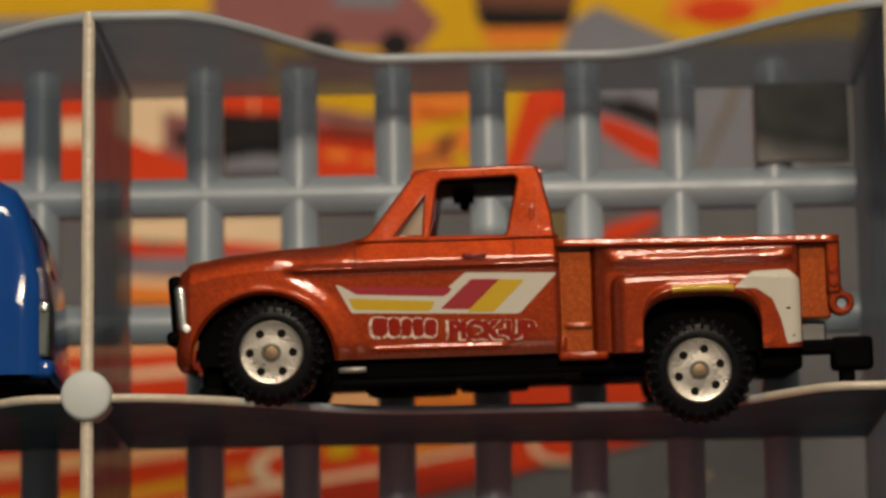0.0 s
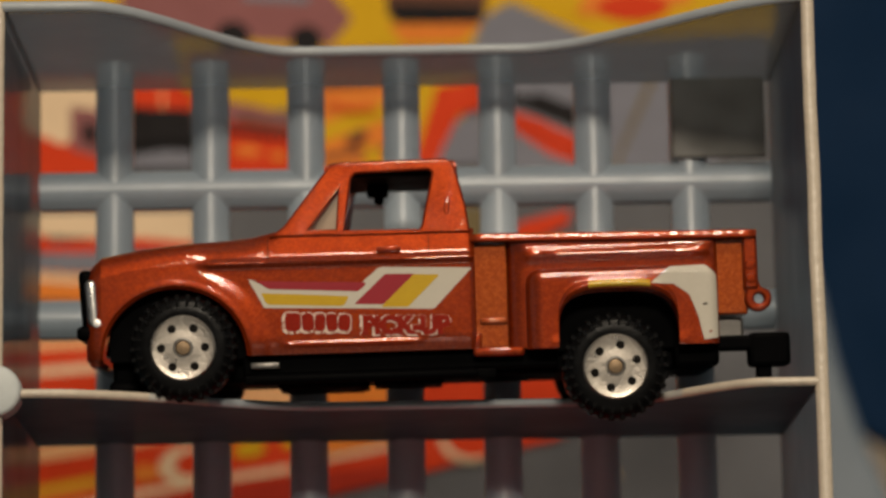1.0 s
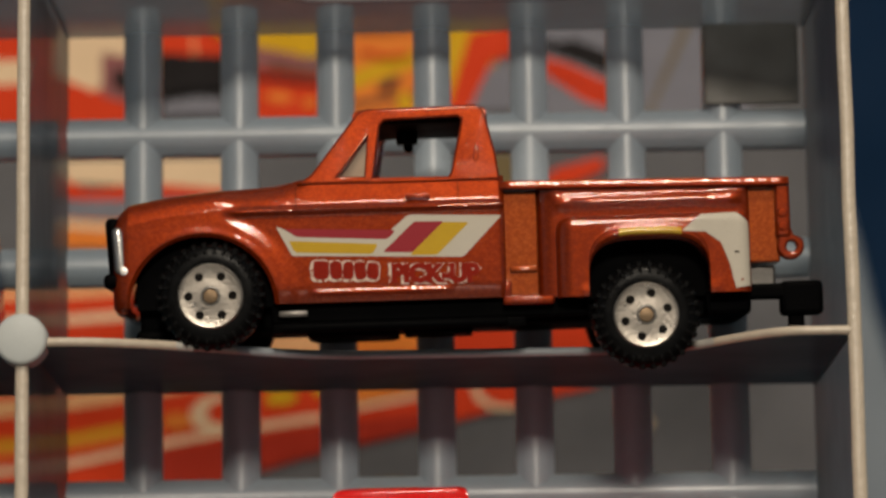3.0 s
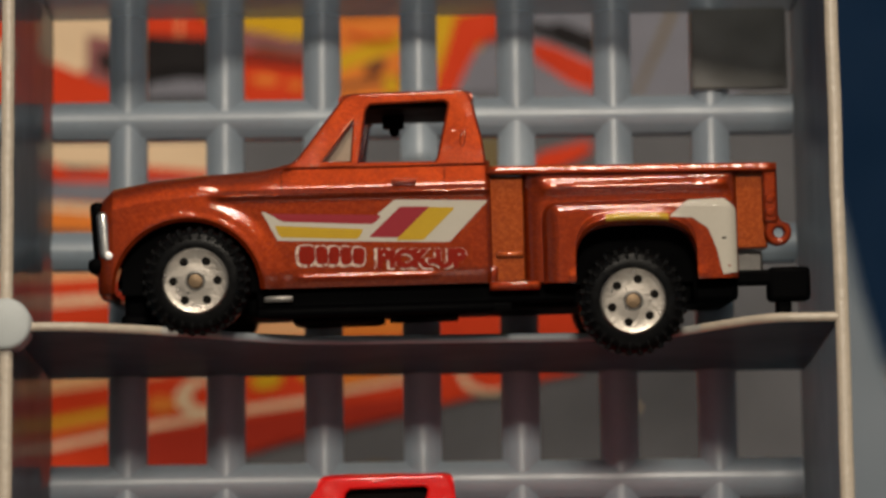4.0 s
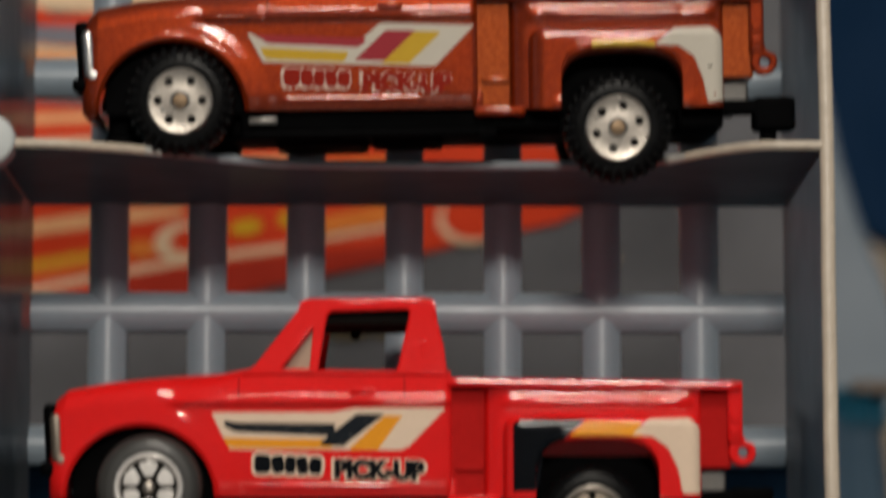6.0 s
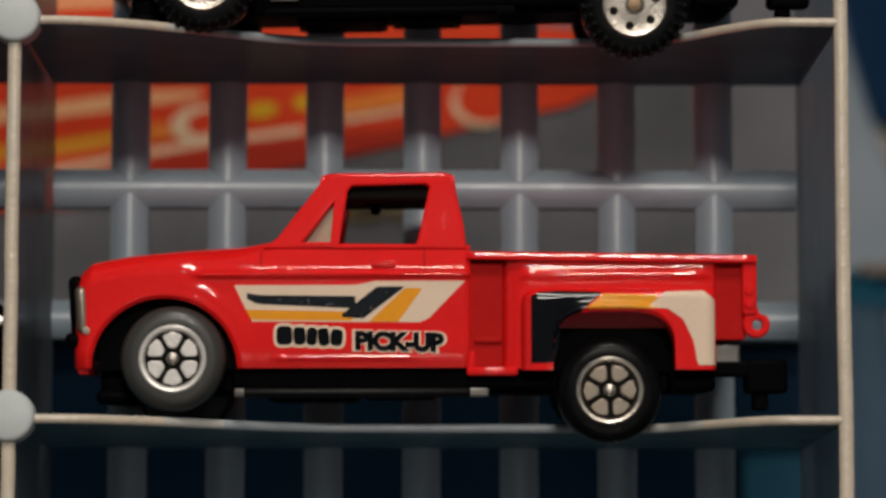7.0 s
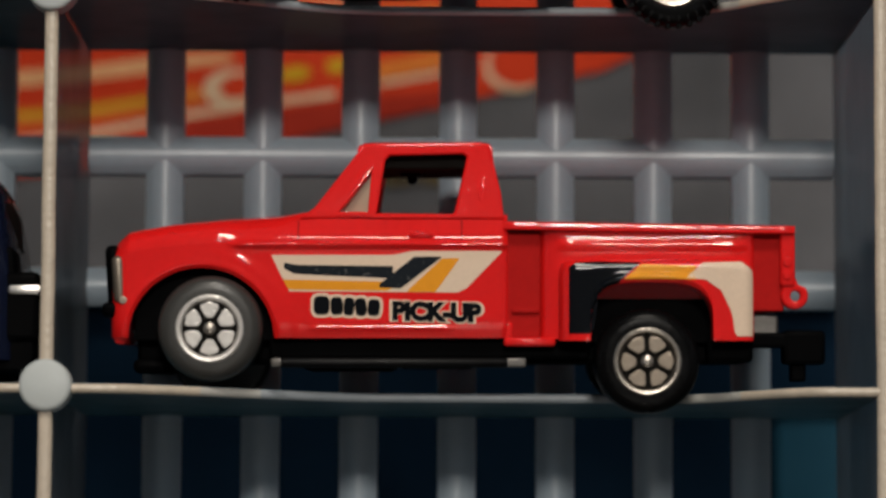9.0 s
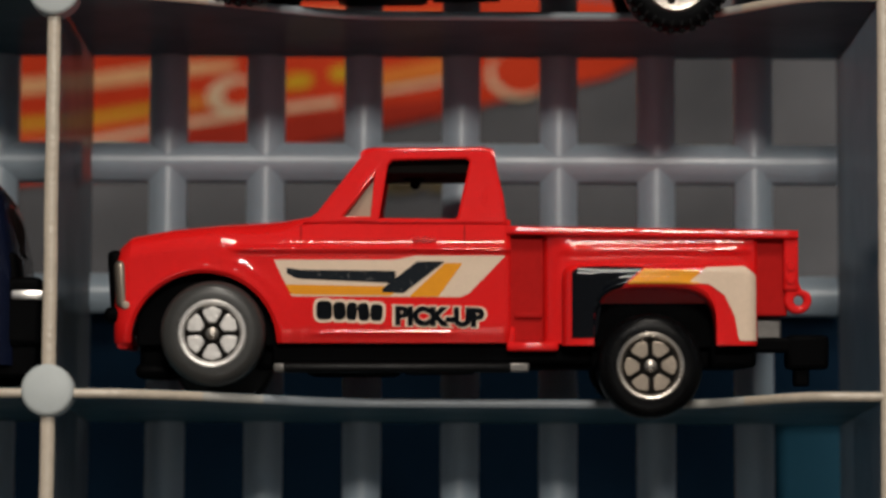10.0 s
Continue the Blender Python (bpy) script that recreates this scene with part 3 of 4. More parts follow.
for col in (0, -1):
    x0 = col * PITCH
    shelf_board(x0, TOP, top_edge, 1.3, "top_board", LIP)
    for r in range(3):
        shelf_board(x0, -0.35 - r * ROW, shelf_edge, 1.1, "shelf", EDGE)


def upright(x, w0, w1, name, lean=0.0):
    """A full-height wall, a little thicker at the foot, with a front edge coloured as lit."""
    bm = bmesh.new()
    rings = []
    n = 60
    for k in range(n + 1):
        z = LOW + (TOP + (3.2 if name == "outer_wall" else 0.5) - LOW) * k / n
        w = (w1 + (w0 - w1) * k / n) / 2
        wob = 0.10 * noise.noise(Vector((x, 0, z * 0.12))) + 0.05 * noise.noise(Vector((x, 9, z * 0.6)))
        rings.append([bm.verts.new((x + (wob if b < 1 else 0) + a - lean * z, b, z)) for a, b in ((-w, DEPTH + 2), (-w, 0.5), (-w * 0.8, 0.1), (-w * 0.3, 0), (w * 0.3, 0), (w * 0.8, 0.1), (w, 0.5), (w, DEPTH + 2))])
    for a, b in zip(rings, rings[1:]):
        for j in range(8):
            f = bm.faces.new((a[j], a[(j + 1) % 8], b[(j + 1) % 8], b[j]))
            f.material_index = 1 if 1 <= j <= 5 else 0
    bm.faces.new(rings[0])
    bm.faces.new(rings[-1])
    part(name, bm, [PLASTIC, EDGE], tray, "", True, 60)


upright(0.0, 1.3, 1.5, "divider")
upright(84.55, 1.35, 1.55, "outer_wall", 0.003)
upright(-84.0, 1.6, 2.0, "outer_wall")

for r in range(3):
    part("pin", lathe([(0, -0.75), (2.2, -0.75), (2.55, -0.6), (2.65, -0.3), (2.65, 2.5), (0, 2.5)], 36, 0.0, -0.1 - r * ROW), PIN, tray, "round frosted pin end", True, 50)

BAR = [9.2 + 10.87 * k for k in range(7)]


def rib(half, crown, a, b, upright_bar, at, front):
    """A lattice bar with a gently crowned face and eased edges, from a to b along its length."""
    sec = [(-half, 2.4), (-half, 0.55), (-half + 0.18, 0.2), (-half + 0.5, 0.0), *[(half * 0.7 * k / 4, -crown * (1 - (k / 4.6) ** 2)) for k in range(-4, 5)], (half - 0.5, 0.0), (half - 0.18, 0.2), (half, 0.55), (half, 2.4)]
    bm = bmesh.new()
    rows = [[bm.verts.new((at + u, front + d, w) if upright_bar else (w, front + d, at + u)) for u, d in sec] for w in (a, b)]
    n = len(sec)
    for j in range(n):
        bm.faces.new((rows[0][j], rows[0][(j + 1) % n], rows[1][(j + 1) % n], rows[1][j]))
    bm.faces.new(rows[0])
    bm.faces.new(rows[1])
    return bm


for col in (0, -1):
    for bx in BAR:
        part("lattice_bar", rib(2.1, 0.8, LOW, TOP + 2.4, True, col * PITCH + bx, DEPTH), LATTICE, tray, "", True, 50)
    for r in range(3):
        for dz in (28.1, 13.4):
            part("crossbar", rib(2.15, 0.8, col * PITCH + 0.8, col * PITCH + PITCH - 0.4, False, dz - r * ROW, DEPTH - 0.12), LATTICE, tray, "", True, 50)
part("corner_plate", cuboid(72.3, 83.0, DEPTH - 1.4, DEPTH - 0.83, 30.5, TOP - 0.7, 0.2), SHADE, tray, "solid dark grey corner plate")

# ---------------------------------------------------------------- die-cast pickups
# The casting is drawn in units of 0.0574 mm, x to the tail and y downwards, from the front axle end at (375, 588).
UNIT, HX, HY, MID = 0.0574, 375.0, 588.0, 12.0


def ux(x):
    return (x - HX) * UNIT


def uz(y):
    return (HY - y) * UNIT


HOOD = [(196, 452), (201, 440), (210, 430), (228, 415), (300, 402), (400, 393), (500, 386), (545, 380), (905, 384)]


def hood(x):
    return lerp(HOOD, x)


def sill(x):
    k = (x - 358) / 130
    arch = 604 - 125 * math.sqrt(1 - k * k) if abs(k) < 1 else 700
    return min(arch, 604)


def cab_side(x, y):
    """Half width of nose, doors and front wings."""
    w = 12.0
    if x > 395:
        w += (0.42 + 0.05 * noise.noise(Vector((x * 0.07, 3, 0)))) * ss((x - 395) / 40) * math.exp(-(((y - 437 - 0.8 * noise.noise(Vector((x * 0.05, 0, 0)))) / 6.5) ** 2))
    if y < 436:
        w -= 0.85 * ((436 - y) / 50) * ss((x - 380) / 60)
    if x < 560:
        w -= dome(y - hood(x), 42, 2.7) * (1 - ss((x - 480) / 80))
    rd = math.hypot((x - 358) * 0.96, y - 604) - 125
    if rd < 52:
        w += 0.12 * ss(1 - max(rd, 0) / 52) + 0.10 * ss((48 - rd) / 24) * ss((x - 370) / 60) + 0.04 * math.exp(-(((rd - 9) / 6) ** 2)) - 0.25 * ss(1 - rd / 6)
    w -= dome(x - 196, 34, 2.0)
    if y > 572:
        w -= 0.5 * ((y - 572) / 34) ** 2
    if x > 520:
        w += 0.17 * math.exp(-(((y - 587) / 4.0) ** 2)) * ss((x - 545) / 20) * ss((815 - x) / 20)
    return w - dome(904 - x, 8, 0.5)


def bed_side(x, y):
    w = 11.3 + 0.45 * math.exp(-(((y - 438) / 8) ** 2)) * ss((x - 985) / 25) * ss((1338 - x) / 15)
    return w - dome(x - 962, 40, 1.6) - dome(1345 - x, 12, 0.6)


def wing_top(x):
    return 464 + dome(x - 996, 26, 22) + dome(1343 - x, 30, 26)


def wing_low(x):
    k = abs((x - 1161) / 109)
    return 609 - 104 * (1 - k ** 3.6) ** (1 / 3.6) if k < 1 else 609


def wing_side(x, y):
    w = 13.3 - dome(x - 996, 30, 1.6) - dome(1343 - x, 24, 1.3) - dome(y - wing_top(x), 16, 1.3)
    low = wing_low(x)
    if 1040 < x < 1290:
        w += 0.34 * math.exp(-(((low - y - 9) / 7) ** 2)) * (1 if low < 600 else 0.3)
    return w


def skin(xs, top, low, side, inner, rows=16, crown=0.5, both=True, near=True):
    """A shell drawn column by column between two outlines, bulging by a half-width, turned in at the foot."""
    bm = bmesh.new()
    cols = []
    for x in xs:
        t, b = top(x), low(x)
        ys = [t + (b - t) * (k / rows) ** 1.25 for k in range(rows + 1)]
        flank = [(side(x, y), uz(y)) for y in reversed(ys)]
        flank.insert(0, (inner, uz(b)))
        if both:
            e, z = flank[-1]
            sec = [(MID - w, q) for w, q in flank] + [(MID + e * a, z + crown * (1 - a * a)) for a in (-0.8, -0.45, 0, 0.45, 0.8)] + [(MID + w, q) for w, q in reversed(flank)]
        else:
            flank.append((inner, flank[-1][1] + 0.05))
            s = -1 if near else 1
            sec = [(MID + s * w, q) for w, q in flank]
        cols.append([bm.verts.new((ux(x), y, z)) for y, z in sec])
    for a, b in zip(cols, cols[1:]):
        for k in range(len(a) - 1):
            bm.faces.new((a[k], a[k + 1], b[k + 1], b[k]))
    if both:
        bm.faces.new(cols[0])
        bm.faces.new(cols[-1])
    return bm


def steps(*spans):
    out = []
    for a, b, n in spans:
        out += [a + (b - a) * k / n for k in range(n)]
    return out + [spans[-1][1]]


def transfer(x0, x1, top, low, side, lift=0.05, n=26, rows=6):
    """A thin print that hugs the side of the casting between two outlines."""
    bm = bmesh.new()
    cols = []
    for k in range(n + 1):
        x = x0 + (x1 - x0) * k / n
        t, b = top(x), low(x)
        cols.append([bm.verts.new((ux(x), MID - side(x, y) - lift, uz(y))) for y in [t + (b - t) * j / rows for j in range(rows + 1)]])
    for a, b in zip(cols, cols[1:]):
        for j in range(rows):
            bm.faces.new((a[j], a[j + 1], b[j + 1], b[j]))
    return bm


def line(*pts):
    return lambda x: lerp(pts, x)


def level(y):
    return lambda x: y


LUG = {}


def wheel(parent, x, y, face, rugged, far=False):
    """A toy wheel; face is the y of its outer side, in millimetres."""
    s = 1 if not far else -1
    cx, cz = ux(x), uz(y)
    r = 5.45 if rugged else 5.40

    def pr(pts):
        return [(a, face + s * b) for a, b in pts]

    tyre = lathe(pr([(3.35, 0.25), (3.45, 0.02), (4.2, -0.02), (r - 0.75, 0.12), (r - 0.3, 0.45), (r - 0.08, 0.9), (r, 1.6), (r, 4.6), (r - 0.4, 5.2), (3.0, 5.3), (0, 5.3)]), 56, cx, cz)
    # The smooth front tyre gets the grey that holds its light.
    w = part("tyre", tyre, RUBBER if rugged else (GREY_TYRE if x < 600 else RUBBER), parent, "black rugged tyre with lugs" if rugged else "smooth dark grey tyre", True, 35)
    if far:
        return w
    if rugged:
        if "lug" not in LUG:
            bm = cuboid(r - 0.62, r + 0.16, 0.38, 2.0, -0.30, 0.30, 0.12, 1)
            cuboid(r - 1.15, r - 0.50, -0.10, 0.5, -0.17, 0.17, 0.08, 1, bm)
            LUG["lug"] = part("tread_lug", bm, RUBBER, w)
            LUG["lug"].matrix_local = Matrix.Translation((cx * MM, face * MM, cz * MM))
        for k in range(30):
            if k == 0 and LUG["lug"].parent == w:
                continue
            o = new("tread_lug", LUG["lug"].data)
            o.parent = w
            o.matrix_local = Matrix.Translation((cx * MM, face * MM, cz * MM)) @ Matrix.Rotation(2 * math.pi * k / 30, 4, "Y")
        rim = part("rim", lathe(pr([(3.38, 0.3), (3.36, -0.10), (3.22, -0.22), (3.0, -0.16), (1.6, -0.24), (0.95, -0.26), (0.85, 0.1), (0, 0.1)]), 48, cx, cz), SILVER, w, "silver plated wheel disc")
        part("axle_end", lathe(pr([(0.78, 0.08), (0.70, -0.12), (0.3, -0.16), (0, -0.16)]), 24, cx, cz), BRONZE, w)
        part("hub_ring", lathe(pr([(1.08, -0.22), (1.0, -0.285), (0.84, -0.285), (0.80, 0.0)]), 28, cx, cz), DULL, w)
        # Raised near-black discs are drawn for the shade in the six bolt holes.
        for k in range(6):
            a = math.pi / 6 + k * math.pi / 3 + (0.0 if x < 600 else 0.28) + math.pi / 6
            part("bolt_shade_disc", lathe(pr([(0.46, -0.20), (0.42, -0.245), (0, -0.245)]), 16, cx + 2.25 * math.cos(a), cz + 2.25 * math.sin(a)), GLAZE, w)
        return w
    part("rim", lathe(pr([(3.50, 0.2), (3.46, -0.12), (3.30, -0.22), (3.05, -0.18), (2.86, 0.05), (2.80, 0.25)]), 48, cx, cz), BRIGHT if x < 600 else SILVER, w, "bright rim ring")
    part("rim_well", lathe(pr([(2.9, 0.2), (0, 0.22)]), 40, cx, cz), GLAZE, w)
    for k in range(6):
        a0 = k * math.pi / 3 + (math.pi / 2 if x < 600 else math.pi / 3 + 0.03)
        loop = []
        for q, d in ((1.10, -0.22), (1.3, -0.36), (2.25, -0.43), (2.62, -0.36), (2.76, 0.0), (2.62, 0.36), (2.25, 0.43), (1.3, 0.36), (1.10, 0.22)):
            loop.append((cx + q * math.cos(a0 + d), cz + q * math.sin(a0 + d)))
        bm = sheet([loop], 0.34, 0.10)
        for v in bm.verts:
            v.co.y = face + s * 0.10 + v.co.y
        # Rear pads take the darker plating for the shade they lie in.
        part("rim_pad", bm, BRIGHT if x < 600 else TARNISH_SHADE, w)
    part("hub_cap", lathe(pr([(0.66, 0.2), (0.62, -0.14), (0.45, -0.24), (0, -0.26)]), 24, cx, cz), SILVER, w)
    return w


CAB = 1.075


def draw(loop):
    return [(ux(x), uz(y)) for x, y in loop]


def rail(x0, x1, half, z0, z1, droop):
    """The rolled top edge of the cargo bed, a little uneven along its length."""
    h = z1 - z0
    side = [(half - 0.25, z0), (half, z0 + 0.16 * h), (half, z0 + 0.42 * h), (half - 0.035, z0 + 0.70 * h), (half - 0.085, z0 + 0.92 * h), (half - 0.30, z1), (half - 0.75, z1 + 0.03)]
    bm = bmesh.new()
    cols = []
    for k in range(81):
        x = x0 + (x1 - x0) * k / 80
        e = 0.25 * (1 - min(1, k / 2, (80 - k) / 2)) + 0.035 * noise.noise(Vector((x * 0.9, 5, 0)))
        d = droop * k / 80
        cols.append([bm.verts.new((x, MID - w + e, z - d)) for w, z in side] + [bm.verts.new((x, MID + w - e, z - d)) for w, z in reversed(side)])
    n = len(cols[0])
    for a, b in zip(cols, cols[1:]):
        for k in range(n):
            bm.faces.new((a[k], a[(k + 1) % n], b[(k + 1) % n], b[k]))
    bm.faces.new(cols[0])
    bm.faces.new(cols[-1])
    return bm


def raked(bm, rake=0.06):
    """Leans a nose part back towards its foot."""
    for v in bm.verts:
        v.co.x += (uz(459) - v.co.z) * rake
    return bm


def pickup(paint, pale, rugged, label):
    t = thing("toy_pickup_truck", label, "toy truck", "toy pickups on the shelves")
    part("cab_body", skin(steps((196, 226, 14), (226, 242, 16), (242, 474, 60), (474, 489, 14), (489, 905, 84)), hood, sill, cab_side, 8.5, 64), paint, t, "", True, 50)
    part("cargo_bed", skin(steps((962, 1003, 10), (1003, 1048, 4), (1048, 1058, 8), (1058, 1264, 32), (1264, 1274, 8), (1274, 1330, 4), (1330, 1346, 6)), line((962, 412), (1346, 418)), lambda x: min(606, wing_low(x) + 3), bed_side, 8.6, 28, 0.0), paint, t)
    part("bed_rail", rail(ux(898), ux(1418), 12.05, uz(411), uz(395.5), 8 * UNIT), paint, t)
    for near in (True, False):
        part("rear_wing", skin(steps((996, 1025, 12), (1025, 1048, 6), (1048, 1056, 8), (1056, 1266, 44), (1266, 1274, 8), (1274, 1320, 8), (1320, 1343, 12)), wing_top, wing_low, wing_side, 9.4, 24, 0, False, near), paint, t)
    # step between cab and bed
    part("step_panel", cuboid(ux(896), ux(964), MID - 10.7, MID + 10.7, uz(604), uz(414), 0.2), pale, t)
    part("side_step", cuboid(ux(898), ux(990), MID - 11.9, MID + 11.9, uz(619), uz(603), 0.3, 3), paint, t)
    part("step_ledge", cuboid(ux(912), ux(962), MID - 11.1, MID + 11.1, uz(560), uz(549), 0.2), pale, t)
    part("front_post", cuboid(ux(897), ux(914), MID - 11.5, MID + 11.5, uz(606), uz(575), 0.25), paint, t)
    # tail
    part("tail_panel", cuboid(ux(1340), ux(1400), MID - 10.6, MID + 10.6, uz(556), uz(416), 0.25), pale, t)
    part("tailgate", cuboid(ux(1392), ux(1419), MID - 11.5, MID + 11.5, uz(512), uz(413), 0.35, 3), paint, t)
    for y0 in (468, 492):
        part("tail_lamp", lathe([(0, MID - 11.75), (0.42, MID - 11.7), (0.55, MID - 11.4)], 20, ux(1405), uz(y0)), paint, t)
    ex, ez = ux(1418), uz(528)
    arc = [(ex + 1.42 * math.cos(q), ez + 1.42 * math.sin(q)) for q in [radians(35 - 12 * k) for k in range(21)]]
    hole = [(ex + 0.10 + 0.52 * math.cos(k * math.pi / 9), ez - 0.05 + 0.52 * math.sin(k * math.pi / 9)) for k in range(18)]
    ring = sheet([[(ux(1394), uz(494)), (ux(1419), uz(494)), (ux(1424), uz(508)), *arc], hole], 1.6, 0.3)
    for v in ring.verts:
        v.co.y += MID - 10.4
    part("tow_eye", ring, paint, t, "", True, 60)
    # greenhouse
    outer = draw([(534, 390), (560, 372), (634, 282), (645, 269), (662, 263), (858, 261), (871, 268), (877, 282), (893, 345), (899, 392)])
    vent = draw([(604, 379), (661, 312), (655, 379)])
    pane = draw([(670, 384), (686, 292), (694, 284), (826, 281), (832, 286), (830, 296), (811, 376), (806, 384)])
    for s in (-1, 1):
        bm = sheet([outer, vent, pane], 1.1, 0.28)
        for v in bm.verts:
            lean = (v.co.z - uz(390)) * 0.25
            v.co.y = MID + s * (10.95 - lean) + v.co.y
            v.co.z = uz(390) + (v.co.z - uz(390)) * CAB
        part("cab_frame", bm, paint, t, "", True, 60)
    bm = skin(steps((636, 668, 10), (668, 850, 12), (850, 878, 8)), lambda x: 262 + dome(x - 636, 30, 10) + dome(878 - x, 20, 8), level(279), lambda x, y: 9.2 - dome(y - 262, 14, 0.8), 8.0, 6, 0.5)
    for v in bm.verts:
        v.co.z = uz(390) + (v.co.z - uz(390)) * CAB
    part("roof", bm, paint, t)
    # Near-black plate added for the shade under the roof.
    part("roof_shade_plate", cuboid(ux(650), ux(868), MID - 8.4, MID + 8.4, uz(280 if rugged else 299), uz(268), 0.2), GLAZE, t, "near-black plate for the shade under the roof")
    back = sheet([[(-10.2, uz(392)), (10.2, uz(392)), (8.4, uz(270)), (-8.4, uz(270))], [(-8.2, uz(366)), (8.2, uz(366)), (6.8, uz(296)), (-6.8, uz(296))]], 0.9, 0.2)
    for v in back.verts:
        v.co = Vector((ux(884) + v.co.y - (v.co.z - uz(392)) * 0.11, MID + v.co.x, uz(390) + (v.co.z - uz(390)) * CAB))
    part("cab_back", back, paint, t)
    # The pane's glint is put into its tan colour.
    part("vent_pane", sheet([draw([(602, 380), (662, 310), (656, 380)])], 0.15), TAN, t, "tan vent window with painted glint").location.y = (MID - 9.3) * MM
    part("seat", cuboid(ux(690), ux(860), MID - 7.5, MID + 7.5, uz(470), uz(392), 0.6), BLACK, t, "black seat bench")
    part("mirror", cuboid(ux(712), ux(752), MID - 1.2, MID + 1.0, uz(304), uz(280), 0.25), BLACK, t, "black mirror under the roof")
    part("mirror_stalk", lathe([(0, -0.6), (0.55, -0.6), (0.55, 0.6), (0, 0.6)], 16, ux(734), uz(309)), BLACK, t).location.y = MID * MM
    part("door_handle", cuboid(ux(728), ux(772), MID - 12.15, MID - 11.3, uz(424), uz(414), 0.2), paint, t)
    badge = lathe([(0.75, 0.06), (0.68, -0.02), (0.45, -0.10), (0.32, -0.05), (0, -0.09)], 24)
    for v in badge.verts:
        h = uz(345) + v.co.z * 1.5 + 0.5 * v.co.x
        v.co = Vector((ux(858) + v.co.x * 0.55, MID - 10.95 + (h - uz(390)) * 0.25 - 0.5 + v.co.y, uz(390) + (h - uz(390)) * CAB))
    part("pillar_badge", badge, paint, t)
    # panel lines of the door
    for x0 in (530, 822):
        part("door_seam", transfer(x0, x0 + 1.5, level(394), level(430), cab_side, 0.02, 2, 10), GLAZE, t)
    # nose
    part("grille", raked(cuboid(ux(185), ux(214), MID - 10.9, MID + 10.9, uz(550), uz(438), 0.70, 4)), BLACK, t, "black grille")
    part("headlamp_trim", raked(cuboid(ux(197), ux(221), MID - 12.0, MID - 9.0, uz(543), uz(457), 0.66, 6)), CHROME if rugged else TARNISH_SHADE, t, "tarnished chrome headlamp trim")
    part("marker_lamp", lathe([(0, MID - 12.15), (0.4, MID - 12.1), (0.55, MID - 11.6)], 18, ux(219), uz(537)), CHROME if rugged else TARNISH_SHADE, t)
    part("chin", cuboid(ux(201), ux(226), MID - 10.9, MID + 10.9, uz(616), uz(585), 0.5), paint, t)
    part("front_bumper", cuboid(ux(180), ux(222), MID - 11.4, MID + 11.4, uz(567), uz(540), 0.6, 4), BLACK, t, "black front bumper")
    # chassis
    part("chassis", cuboid(ux(240), ux(1338), MID - 8.2, MID + 8.2, uz(650), uz(594), 0.5), BLACK, t, "black plastic chassis")
    part("running_board", cuboid(ux(480), ux(1052), MID - 10.4, MID - 8.0, uz(640), uz(604), 0.3), BLACK, t)
    part("sump", cuboid(ux(540), ux(706), MID - 7.2, MID + 7.2, uz(663), uz(646), 0.8, 3), BLACK, t, "black moulded sump")
    part("gearbox", cuboid(ux(716), ux(842), MID - 6.0, MID + 6.0, uz(659), uz(646), 0.7, 3), BLACK, t)
    part("front_crossmember", cuboid(ux(232), ux(300), MID - 9.0, MID + 9.0, uz(668), uz(640), 0.8, 3), BLACK, t)
    pipe = lathe([(0, ux(500)), (0.5, ux(500)), (0.55, ux(505)), (0.55, ux(900)), (0.42, ux(905)), (0, ux(905))], 14)
    for v in pipe.verts:
        v.co = Vector((v.co.y, MID - 11.1 + v.co.x, uz(648) + v.co.z))
    part("exhaust_pipe", pipe, STEEL if not rugged else BLACK, t, "long exhaust pipe")
    for a, b in ((482, 530), (868, 938)):
        part("bracket", cuboid(ux(a), ux(b), MID - 11.3, MID - 10.6, uz(656), uz(640), 0.2), DULL if not rugged else BLACK, t)
    if rugged:
        part("step_plate", cuboid(ux(494), ux(546), MID - 11.2, MID - 10.3, uz(628), uz(617), 0.15), DULL, t, "grey metal step plate")
    part("rear_valance", cuboid(ux(1262), ux(1344), MID - 11.0, MID + 11.0, uz(648), uz(604), 0.5), BLACK, t)
    part("bumper_bracket", cuboid(ux(1342), ux(1392), MID - 9.2, MID + 9.2, uz(602), uz(560), 0.3), DULL, t, "grey rear bracket")
    part("rear_bumper", cuboid(ux(1338), ux(1462), MID - 10.8, MID - 8.6, uz(622), uz(594), 0.4), BLACK, t)
    part("bumper_block", cuboid(ux(1398), ux(1474), MID - 10.9, MID - 7.5, uz(652), uz(590), 0.5), BLACK, t, "black hitch block")
    part("hitch_tongue", cuboid(ux(1412), ux(1440), MID - 10.2, MID - 8.2, uz(682), uz(640), 0.3), BLACK, t)
    # Black plates are added for the shade inside the wheel arches.
    part("wheel_arch_shade", cuboid(ux(1052), ux(1276), MID - 9.3, MID - 8.7, uz(612), uz(490 if rugged else 533), 0.1), BLACK, t, "black plate for the shade in the wheel arch")
    part("arch_lining", cuboid(ux(1056), ux(1272), MID - 9.0, MID - 8.5, uz(540), uz(488), 0.1), paint, t)
    part("wheel_arch_shade", cuboid(ux(238), ux(490), MID - 9.95, MID - 9.2, uz(608), uz(474), 0.1), BLACK, t)
    # wheels: the two at the viewer's side hang over the scalloped edge, the far ones stand on the shelf
    wheel(t, 375, 588, -1.6, rugged)
    wheel(t, 1152, 646, -1.6, rugged)
    return t


